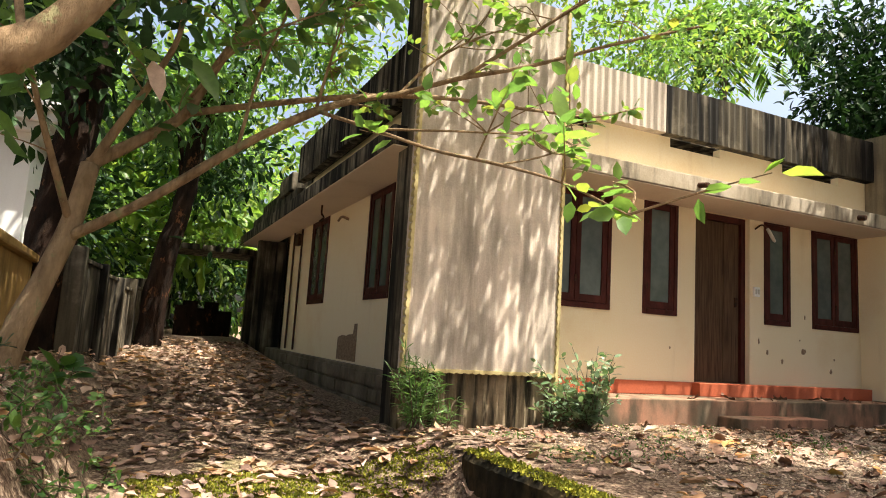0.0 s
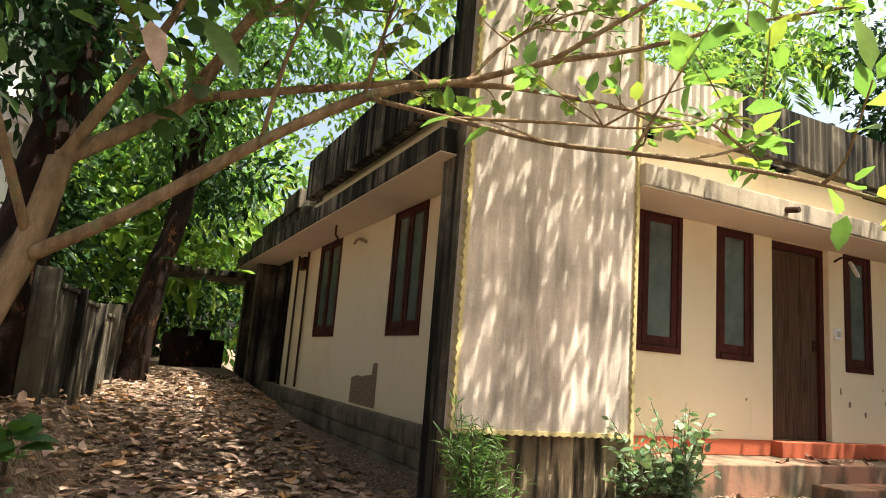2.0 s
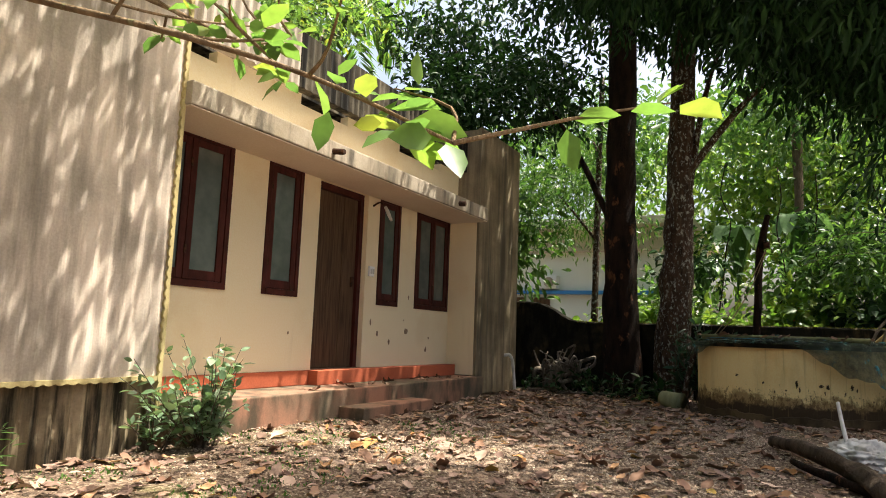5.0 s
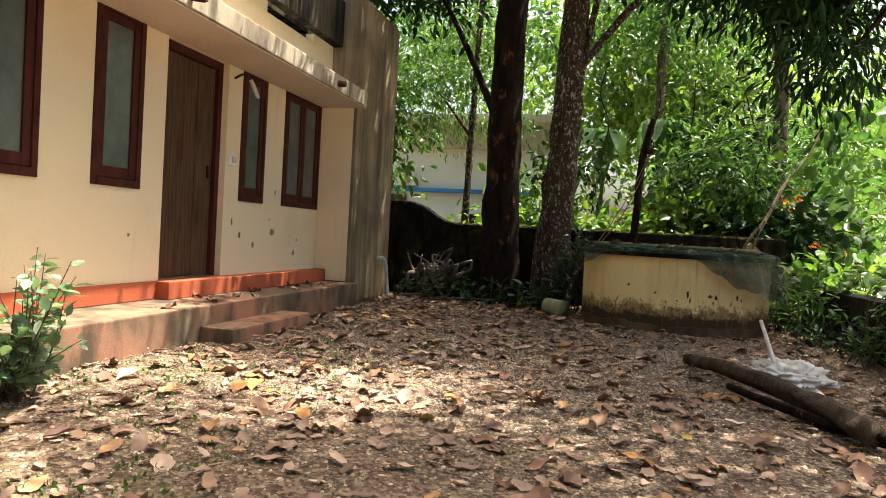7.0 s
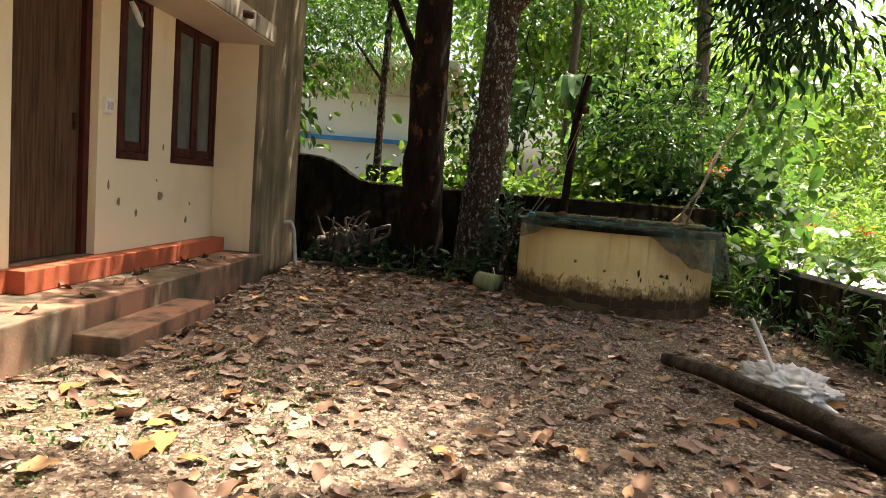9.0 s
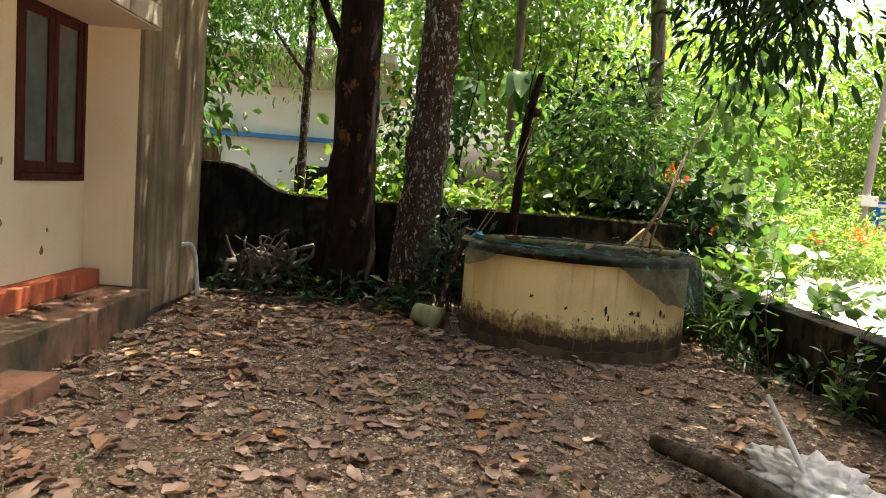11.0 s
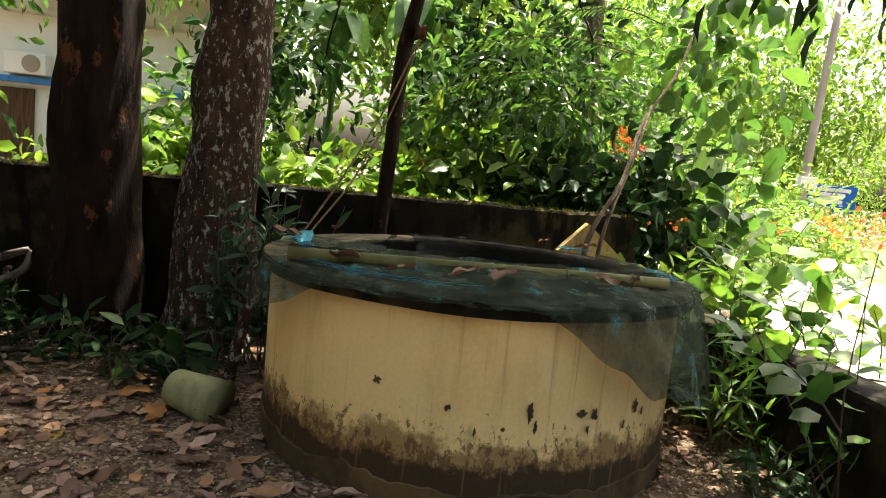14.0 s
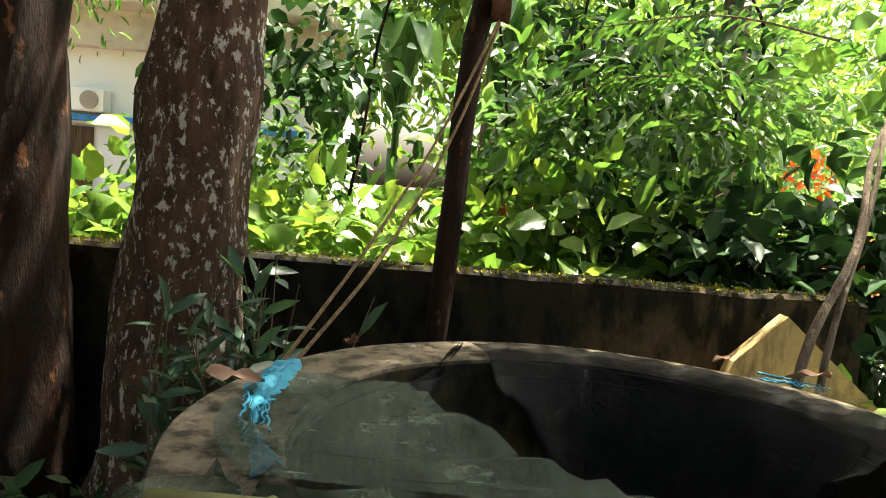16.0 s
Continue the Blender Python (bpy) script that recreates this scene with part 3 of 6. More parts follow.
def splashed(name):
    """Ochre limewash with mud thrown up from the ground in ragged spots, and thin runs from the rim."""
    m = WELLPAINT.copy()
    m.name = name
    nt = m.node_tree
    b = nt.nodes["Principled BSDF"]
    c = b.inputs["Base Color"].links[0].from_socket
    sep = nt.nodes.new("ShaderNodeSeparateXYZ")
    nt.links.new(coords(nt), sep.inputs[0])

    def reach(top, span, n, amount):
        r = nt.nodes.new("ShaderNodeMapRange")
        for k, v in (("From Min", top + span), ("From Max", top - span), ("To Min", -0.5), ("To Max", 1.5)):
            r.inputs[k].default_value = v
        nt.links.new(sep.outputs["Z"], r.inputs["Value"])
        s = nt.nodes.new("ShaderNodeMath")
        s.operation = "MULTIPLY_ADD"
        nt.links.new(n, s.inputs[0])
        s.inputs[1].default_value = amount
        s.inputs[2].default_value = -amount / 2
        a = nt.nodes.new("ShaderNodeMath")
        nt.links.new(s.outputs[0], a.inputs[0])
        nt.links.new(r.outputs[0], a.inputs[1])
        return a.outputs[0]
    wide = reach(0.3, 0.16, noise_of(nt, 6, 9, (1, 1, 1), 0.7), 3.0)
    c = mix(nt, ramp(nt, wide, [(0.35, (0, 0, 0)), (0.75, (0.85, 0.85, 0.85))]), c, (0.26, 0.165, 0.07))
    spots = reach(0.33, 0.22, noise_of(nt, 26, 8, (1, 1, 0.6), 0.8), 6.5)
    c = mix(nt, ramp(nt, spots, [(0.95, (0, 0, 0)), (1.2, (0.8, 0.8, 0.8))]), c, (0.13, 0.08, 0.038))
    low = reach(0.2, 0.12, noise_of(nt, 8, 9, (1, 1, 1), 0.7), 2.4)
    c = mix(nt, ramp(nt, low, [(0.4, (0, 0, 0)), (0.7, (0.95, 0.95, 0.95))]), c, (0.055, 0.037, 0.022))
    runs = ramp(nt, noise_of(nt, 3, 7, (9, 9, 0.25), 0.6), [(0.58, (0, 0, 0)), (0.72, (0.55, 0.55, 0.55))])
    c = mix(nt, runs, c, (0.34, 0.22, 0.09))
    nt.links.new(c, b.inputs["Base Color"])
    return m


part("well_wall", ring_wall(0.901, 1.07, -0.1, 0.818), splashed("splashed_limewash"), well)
# near-black moss colour also carries the darkness down the shaft
part("shaft_lining", ring_wall(0.82, 0.9, -5, 0.818), MOSSY, well, "mossy shaft lining, near-black for the dark of the shaft")
part("rim", ring_wall(0.82, 1.12, 0.82, 0.866, 120, 0.02), MOSSY, well, "dark mossy cement rim")
RIMCEMENT = paint("rim_cement", (0.23, 0.185, 0.13), (0.1, 0.085, 0.055), (0.02, 0.02, 0.014), (0.4, 0.56), (14, 14, 14), 0.85, 0.95, 30, 1.0)
part("rim_top", ring_wall(0.83, 1.112, 0.862, 0.877, 120, 0.024), RIMCEMENT, well, "worn grey-brown cement top")


def ragged_band(r, z0, z1, n=420):
    """A thin crust round the well with an uneven upper edge."""
    bm = bmesh.new()
    prev = first = None
    for i in range(n):
        a = 2 * math.pi * i / n
        v = Vector((math.cos(a), math.sin(a), 0))
        z = z1 + 0.04 * noise.noise(v * 4) + 0.02 * noise.noise(v * 17) + 0.006 * noise.noise(v * 50)
        row = [bm.verts.new((WELL.x + v.x * q, WELL.y + v.y * q, h)) for q, h in ((r, z0), (r, z), (r - 0.02, z + 0.01))]
        if prev:
            for k in range(2):
                bm.faces.new((prev[k], row[k], row[k + 1], prev[k + 1]))
        first = first or row
        prev = row
    for k in range(2):
        bm.faces.new((prev[k], first[k], first[k + 1], prev[k + 1]))
    return bm


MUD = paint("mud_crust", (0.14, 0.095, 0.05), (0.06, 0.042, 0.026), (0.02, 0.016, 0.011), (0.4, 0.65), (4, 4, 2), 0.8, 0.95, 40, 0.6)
SPLASH = paint("muddy_limewash", (0.46, 0.33, 0.14), (0.3, 0.21, 0.09), (0.11, 0.075, 0.04), (0.42, 0.6), (11, 11, 3), 0.8, 0.9, 50, 0.5)
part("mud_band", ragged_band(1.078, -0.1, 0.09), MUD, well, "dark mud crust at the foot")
for i, (a, z, w, hh) in enumerate(((183.5, 0.44, 0.014, 0.05), (185, 0.38, 0.01, 0.035), (196, 0.43, 0.022, 0.022), (199.5, 0.425, 0.018, 0.028), (198, 0.36, 0.008, 0.03), (166, 0.44, 0.014, 0.018), (150, 0.5, 0.02, 0.02), (213, 0.43, 0.02, 0.035), (216, 0.4, 0.014, 0.02), (209, 0.36, 0.008, 0.03), (178, 0.37, 0.01, 0.014), (172, 0.35, 0.008, 0.02))):
    bm = bmesh.new()
    vs = []
    for k in range(36):
        t = 2 * math.pi * k / 36
        q = 0.95 + 0.75 * noise.noise(Vector((2.6 * math.cos(t), 2.6 * math.sin(t), i * 3.1)))
        u = w * 0.9 * math.cos(t) * q
        v = hh * 0.8 * math.sin(t) * q
        b = radians(a) + u / 1.07
        vs.append(bm.verts.new((WELL.x + 1.079 * math.cos(b), WELL.y + 1.079 * math.sin(b), z + v)))
    bm.faces.new(vs)
    part("flaked_patch", bm, MUD, well, "dark flaked patch")

# ---- materials of loose things ----
def netting(name, stops, thin, thick):
    """Fine shade net: dull threads with thinner and thicker places."""
    m, nt, b = shader(name, 0.9, 0, 0.05)
    nt.links.new(ramp(nt, noise_of(nt, 7, 7, (1, 1, 1), 0.7), stops), b.inputs["Base Color"])
    nt.links.new(ramp(nt, noise_of(nt, 5, 8, (1, 1, 1), 0.75), [(0.35, (thin, thin, thin)), (0.65, (thick, thick, thick))]), b.inputs["Alpha"])
    bump(nt, b, noise_of(nt, 13, 6, (1, 1, 1), 0.7), 1.0, 0.03)
    return m


NET = netting("shade_net", [(0.35, (0.03, 0.038, 0.028)), (0.55, (0.07, 0.085, 0.062)), (0.68, (0.12, 0.145, 0.11))], 0.55, 0.88)
NET_RIM = netting("faded_net", [(0.33, (0.012, 0.015, 0.01)), (0.48, (0.045, 0.055, 0.036)), (0.58, (0.09, 0.105, 0.07)), (0.615, (0.05, 0.16, 0.16)), (0.68, (0.05, 0.28, 0.34))], 0.5, 0.92)
NET_BLACK = netting("black_net", [(0.35, (0.006, 0.006, 0.006)), (0.7, (0.022, 0.022, 0.021))], 0.75, 0.95)
BLUE_PLASTIC, nt_, b_ = shader("blue_plastic", 0.4)
nt_.links.new(ramp(nt_, noise_of(nt_, 25, 4), [(0.3, (0.02, 0.15, 0.24)), (0.7, (0.06, 0.3, 0.4))]), b_.inputs["Base Color"])
BAMBOO, nt_, b_ = shader("mossy_bamboo", 0.6)
nt_.links.new(ramp(nt_, noise_of(nt_, 8, 5, (1, 1, 1)), [(0.3, (0.09, 0.085, 0.035)), (0.7, (0.2, 0.19, 0.08))]), b_.inputs["Base Color"])
ROPE, nt_, b_ = shader("coir_rope", 0.95)
nt_.links.new(ramp(nt_, noise_of(nt_, 60, 3), [(0.3, (0.09, 0.06, 0.03)), (0.7, (0.22, 0.16, 0.09))]), b_.inputs["Base Color"])
DRIFT = barky("bleached_root", (0.05, 0.036, 0.026), (0.24, 0.2, 0.16), (0.42, 0.38, 0.33), 0.62, 10)
BUCKET = paint("dirty_bucket", (0.3, 0.31, 0.17), (0.22, 0.22, 0.11), (0.12, 0.11, 0.06), (0.4, 0.7))
SACK = paint("white_sack", (0.62, 0.59, 0.55), (0.45, 0.41, 0.36), (0.2, 0.17, 0.14), (0.45, 0.7), (6, 6, 6), 0.5)
WHITEWALL = paint("white_paint", (0.8, 0.8, 0.78), (0.7, 0.7, 0.67), (0.5, 0.5, 0.47), (0.5, 0.8), (4, 4, 0.6), 0.3)
OCHREWALL = paint("ochre_wall", (0.4, 0.25, 0.085), (0.28, 0.17, 0.06), (0.08, 0.055, 0.03), (0.4, 0.65), (5, 5, 0.7), 0.7)
CONCRETE_ROAD = paint("pale_road", (0.42, 0.4, 0.37), (0.36, 0.34, 0.3), (0.25, 0.23, 0.2), (0.45, 0.8), (2, 2, 2), 0.4)
BLUE, nt_, b_ = shader("blue_enamel", 0.4)
b_.inputs["Base Color"].default_value = (0.02, 0.12, 0.5, 1)
ROOFRED = paint("pale_roof_edge", (0.62, 0.57, 0.5), (0.5, 0.45, 0.38), (0.28, 0.24, 0.2), (0.4, 0.7), (4, 4, 4), 0.5)
DARK_GLASS, nt_, b_ = shader("dark_glass", 0.15)
b_.inputs["Base Color"].default_value = (0.02, 0.022, 0.025, 1)
RUBBER, nt_, b_ = shader("tyre_rubber", 0.8)
b_.inputs["Base Color"].default_value = (0.02, 0.02, 0.02, 1)
CARPAINT, nt_, b_ = shader("white_car_paint", 0.25, 0, 0.5)
b_.inputs["Base Color"].default_value = (0.75, 0.75, 0.74, 1)
POLE = paint("weathered_pole", (0.36, 0.32, 0.27), (0.28, 0.24, 0.2), (0.16, 0.13, 0.11), (0.4, 0.7), (5, 5, 0.5), 0.6)
FLOWER = leafy("red_flowers", [(0.7, 0.09, 0.02), (0.75, 0.16, 0.03), (0.6, 0.05, 0.03)], 0.3, 0.6)
CHIP, nt_, b_ = shader("bare_plaster", 0.95)
nt_.links.new(ramp(nt_, noise_of(nt_, 40, 4), [(0.3, (0.17, 0.115, 0.075)), (0.7, (0.36, 0.26, 0.17))]), b_.inputs["Base Color"])
MOSS = leafy("moss", [(0.14, 0.15, 0.018), (0.24, 0.22, 0.03), (0.09, 0.11, 0.015)], 0.1, 0.95, 0.1)


# ---- trees ----
def tree(name, label, trunk, r0, r1, bark, blobs, per, size, leaf, seed=1, spread=0.3, n=12, droop=0.35, width=0.42, start=0.6):
    t = thing(name, trunk[0], label, "tree")
    part("trunk", limb(bmesh.new(), trunk, r0, r1, n, 0.25, seed, 8), bark, t, "", True)
    line = smooth_line(trunk, 8)
    for i, (c, r, k) in enumerate(blobs):
        s = line[min(len(line) - 1, int(len(line) * (start + (1 - start) * (i % 3) / 2)))]
        e = Vector(c)
        m = s.lerp(e, 0.5) + Vector((0.1 * math.sin(i * 2.3), 0.1 * math.cos(i * 1.7), 0.12 * (e - s).length))
        part("limb", limb(bmesh.new(), [s, m, e], min(r1 * 0.7, 0.07), 0.012, 6, 0.2, seed + i), bark, t, "", True)
    if blobs:
        crown("crown", blobs, per, size, leaf, t, seed, spread, droop, width)
    return t


# these crowns and the mango take near-black leaves, silhouette shade put into colour
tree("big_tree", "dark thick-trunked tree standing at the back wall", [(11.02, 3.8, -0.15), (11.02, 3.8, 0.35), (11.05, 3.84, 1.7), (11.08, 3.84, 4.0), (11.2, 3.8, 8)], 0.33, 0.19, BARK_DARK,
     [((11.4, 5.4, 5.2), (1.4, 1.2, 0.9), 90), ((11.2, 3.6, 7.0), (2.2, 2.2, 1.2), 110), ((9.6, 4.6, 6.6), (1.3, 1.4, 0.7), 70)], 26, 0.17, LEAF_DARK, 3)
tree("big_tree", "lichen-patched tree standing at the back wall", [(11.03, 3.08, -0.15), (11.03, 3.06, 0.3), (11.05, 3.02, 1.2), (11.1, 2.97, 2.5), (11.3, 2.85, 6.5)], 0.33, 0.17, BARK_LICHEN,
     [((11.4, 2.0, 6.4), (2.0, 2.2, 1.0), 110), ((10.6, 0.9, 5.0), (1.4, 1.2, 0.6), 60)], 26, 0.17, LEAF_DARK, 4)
tree("slim_tree", "slim pale tree behind the boundary wall", [(13.1, 4.85, 0), (13.1, 4.82, 1.5), (13.15, 4.8, 3), (13.1, 4.7, 6)], 0.075, 0.05, BARK_LICHEN,
     [((13.2, 5.6, 3.7), (1.0, 1.2, 0.4), 60), ((13.6, 5.2, 5), (1.2, 1.2, 0.8), 60)], 26, 0.12, LEAF_MID, 6, width=0.25)
tree("slim_tree", "slender grey tree beyond the well", [(14.4, -0.65, 0.2), (14.35, -0.6, 2), (14.4, -0.6, 3.6), (14.6, -0.5, 6)], 0.15, 0.1, BARK_GREY,
     [((14.6, -0.5, 5.6), (1.5, 1.6, 1.0), 90)], 26, 0.16, LEAF_MID, 7)
tree("slim_tree", "slim tree among the banana plants", [(17.5, 1.4, 0.2), (17.4, 1.35, 3), (17.3, 1.3, 7)], 0.12, 0.08, BARK_GREY,
     [((17.3, 1.3, 6.5), (2, 2, 1.5), 90)], 26, 0.2, LEAF_MID, 8)
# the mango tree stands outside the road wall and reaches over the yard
# trunk and higher clumps are unseen, added to shade the yard and well
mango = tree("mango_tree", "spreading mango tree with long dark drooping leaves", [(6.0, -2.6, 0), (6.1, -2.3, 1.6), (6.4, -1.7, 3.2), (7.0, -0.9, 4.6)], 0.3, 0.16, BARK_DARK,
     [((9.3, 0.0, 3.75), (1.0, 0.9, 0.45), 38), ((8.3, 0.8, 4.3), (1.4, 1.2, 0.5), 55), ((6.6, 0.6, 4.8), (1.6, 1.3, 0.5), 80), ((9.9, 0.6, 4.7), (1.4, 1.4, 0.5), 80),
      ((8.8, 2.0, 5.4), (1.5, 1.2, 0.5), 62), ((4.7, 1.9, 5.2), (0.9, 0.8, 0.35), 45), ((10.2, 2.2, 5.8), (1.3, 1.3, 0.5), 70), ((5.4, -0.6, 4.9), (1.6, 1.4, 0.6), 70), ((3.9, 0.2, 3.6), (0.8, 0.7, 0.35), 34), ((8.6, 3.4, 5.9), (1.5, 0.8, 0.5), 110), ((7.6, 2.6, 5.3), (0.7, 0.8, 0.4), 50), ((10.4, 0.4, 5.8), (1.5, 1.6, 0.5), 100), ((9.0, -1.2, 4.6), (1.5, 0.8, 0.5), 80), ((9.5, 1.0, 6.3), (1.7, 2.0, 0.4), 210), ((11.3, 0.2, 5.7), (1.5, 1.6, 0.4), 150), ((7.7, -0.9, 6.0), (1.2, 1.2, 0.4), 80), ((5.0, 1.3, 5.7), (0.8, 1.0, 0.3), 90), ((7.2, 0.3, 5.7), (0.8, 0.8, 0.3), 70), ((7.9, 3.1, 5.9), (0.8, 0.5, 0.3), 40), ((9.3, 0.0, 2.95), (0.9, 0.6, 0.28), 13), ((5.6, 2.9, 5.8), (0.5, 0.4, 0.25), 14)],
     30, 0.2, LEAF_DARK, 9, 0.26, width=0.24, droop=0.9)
part("limb", limb(bmesh.new(), [(7.0, -0.9, 4.6), (8.0, -0.3, 3.95), (8.9, 0.1, 3.5), (9.6, 0.35, 3.55), (10.3, 0.6, 3.9)], 0.09, 0.03, 8, 0.25, 3), BARK_DARK, mango, "", True)

# the tan tree over the drive, with its long arching branches
yard = thing("yard_tree", (-0.5, 4.4, 0.25), "tan-barked tree with arching branches over the drive", "tree")
part("trunk", limb(bmesh.new(), [(-0.56, 4.6, 0.1), (-0.5, 4.65, 0.6), (-0.38, 4.72, 1.0), (-0.3, 4.78, 1.3), (-0.24, 4.85, 1.72)], 0.075, 0.055, 10, 0.3, 5), BARK_TAN, yard, "", True)
BRANCHES = [
    ([(-0.33, 4.75, 1.2), (0.15, 4.62, 1.52), (0.62, 4.48, 1.9), (1.09, 4.38, 2.22), (1.45, 4.42, 2.4), (1.71, 4.45, 2.5), (2.1, 4.2, 2.63), (2.5, 3.95, 2.72), (3.1, 3.7, 2.95), (3.8, 3.5, 3.2)], 0.036, 0.009),
    ([(-0.24, 4.85, 1.72), (0.05, 4.95, 1.98), (0.3, 5.0, 2.22), (0.5, 4.9, 2.65), (0.8, 4.75, 3.2), (1.1, 4.6, 3.7)], 0.045, 0.02),
    ([(-0.24, 4.85, 1.72), (-0.1, 4.8, 2.0), (0.08, 4.7, 2.35), (0.2, 4.6, 2.7), (0.15, 4.4, 3.2)], 0.034, 0.012),
    ([(0.3, 5.0, 2.22), (0.75, 4.85, 2.33), (1.25, 4.65, 2.43), (1.71, 4.5, 2.5), (2.18, 4.37, 2.53), (2.9, 4.4, 2.6), (3.6, 4.6, 2.75), (4.2, 4.75, 3.0)], 0.028, 0.007),
    ([(1.1, 4.4, 2.23), (1.33, 3.85, 2.0), (1.5, 3.3, 1.77), (1.6, 2.7, 1.57), (1.68, 2.3, 1.42), (1.74, 1.95, 1.24)], 0.014, 0.004),
    ([(2.1, 4.2, 2.63), (2.5, 3.8, 2.95), (2.9, 3.5, 3.3), (3.3, 3.3, 3.7)], 0.016, 0.006),
    ([(0.8, 4.75, 3.2), (1.5, 4.4, 3.4), (2.2, 4.2, 3.6), (2.9, 4.0, 3.9), (3.6, 3.8, 4.2)], 0.02, 0.008),
    ([(0.62, 4.48, 1.9), (0.7, 4.42, 2.4), (0.85, 4.35, 2.9), (0.95, 4.3, 3.4)], 0.012, 0.006),
    ([(1.09, 4.38, 2.22), (1.15, 4.3, 2.6), (1.25, 4.2, 3.1)], 0.012, 0.005),
    ([(-0.3, 4.78, 1.3), (-0.5, 4.4, 1.9), (-0.7, 4.1, 2.6)], 0.024, 0.01),
    ([(1.71, 4.45, 2.5), (2.0, 4.5, 2.85), (2.4, 4.5, 3.15), (2.8, 4.5, 3.35)], 0.013, 0.005),
    ([(1.33, 3.85, 2.0), (1.75, 3.6, 2.0), (2.2, 3.5, 2.05), (2.7, 3.4, 2.2)], 0.009, 0.004),
    ([(1.6, 2.7, 1.57), (1.85, 2.75, 1.66), (2.1, 2.75, 1.78)], 0.006, 0.003),
    ([(2.5, 3.8, 2.95), (2.8, 3.3, 3.15), (3.1, 2.8, 3.2), (3.5, 2.35, 3.1)], 0.011, 0.004),
    ([(2.9, 3.5, 3.3), (3.4, 3.1, 3.5), (3.9, 2.7, 3.6), (4.4, 2.4, 3.5)], 0.011, 0.004),
    ([(2.2, 4.2, 3.6), (2.4, 3.6, 3.8), (2.7, 3.0, 3.9), (3.0, 2.5, 3.8)], 0.011, 0.004),
    ([(0.8, 4.75, 3.2), (1.1, 4.1, 3.35), (1.5, 3.5, 3.4), (1.9, 3.0, 3.35)], 0.012, 0.004),
    ([(0.3, 4.95, 2.3), (0.55, 4.6, 2.6), (0.9, 4.2, 2.75), (1.3, 3.9, 2.85)], 0.012, 0.004),
]
rng = np.random.default_rng(11)
twigs = bmesh.new()
leaf_p, leaf_a = [], []
for i, (pts, r0, r1) in enumerate(BRANCHES):
    part("branch", limb(bmesh.new(), pts, r0, r1, 8, 0.2, i * 1.3), BARK_TAN, yard, "", True)
    line = smooth_line(pts, 6)
    for _ in range(9 if i not in (1, 2, 3, 4, 9, 11, 12) else 5):
        k = int(rng.integers(len(line) // 3, len(line)))
        s = line[k]
        d = Vector(rng.normal(size=3))
        d.z = abs(d.z) * 0.7
        d.normalize()
        ln = rng.uniform(0.25, 0.6)
        e = s + d * ln
        m = s.lerp(e, 0.5) + Vector(rng.normal(size=3)) * 0.04
        limb(twigs, [s, m, e], 0.006, 0.002, 5, 0, i, 3)
        p, a = twig_leaves([s.lerp(e, 0.45), m.lerp(e, 0.6), e], int(rng.integers(5, 11)), 0.1, rng, 0.05)
        leaf_p.append(p), leaf_a.append(a)
    p, a = twig_leaves([line[-7], line[-3], line[-1]], 18, 0.1, rng, 0.06)
    leaf_p.append(p), leaf_a.append(a)
part("twig_spray", twigs, BARK_TAN, yard, "thin twigs")["kind"] = "stuff"
leaf_p, leaf_a = np.concatenate(leaf_p), np.concatenate(leaf_a)
lm = leaf_mesh("leaves", leaf_p, leaf_a, rng.normal(size=leaf_p.shape) * 0.5 + np.array((0, 0, 1.0)), rng.uniform(0.06, 0.135, len(leaf_p)), LEAF_LIT, 0.6, 0.07)
ob = new("leaves", lm)
ob.parent = yard
ob.matrix_parent_inverse = Matrix.Translation(-yard.location)
# high clumps placed towards the sun to dapple the pier
crown("crown", [((2.6, 4.5, 4.7), (1.4, 0.45, 0.5), 56), ((3.9, 4.55, 5.0), (1.3, 0.45, 0.6), 66), ((0.9, 4.4, 4.2), (0.9, 0.6, 0.5), 36), ((3.2, 3.3, 4.0), (0.8, 0.4, 0.25), 9)], 15, 0.14, LEAF_LIT, yard, 12, 0.22)
crown("crown", [((0.1, 4.3, 3.2), (0.9, 0.7, 0.6), 20), ((-1.0, 4.6, 2.6), (0.4, 0.8, 0.9), 22), ((1.2, 8.0, 5.6), (1.6, 1.8, 0.5), 60)], 14, 0.17, LEAF_MID, yard, 14, 0.24)
# mostly unseen dark clumps, added overhead to shade the drive and bank
crown("crown", [((0.1, 4.3, 3.4), (0.9, 0.7, 0.5), 14), ((-0.6, 3.0, 4.6), (1.3, 1.6, 0.6), 120), ((-1.0, 5.4, 4.4), (1.2, 1.2, 0.7), 90), ((0.2, 5.4, 4.9), (1.3, 1.2, 0.5), 100), ((0.4, 2.4, 4.5), (1.0, 0.9, 0.3), 110), ((1.7, 6.0, 5.7), (1.1, 1.7, 0.4), 150), ((1.2, 3.6, 5.2), (0.7, 0.7, 0.3), 50), ((1.9, 4.7, 5.8), (0.6, 0.9, 0.3), 70), ((0.8, 3.9, 5.4), (0.7, 0.9, 0.3), 60)], 16, 0.16, LEAF_DARK, yard, 13, 0.22)

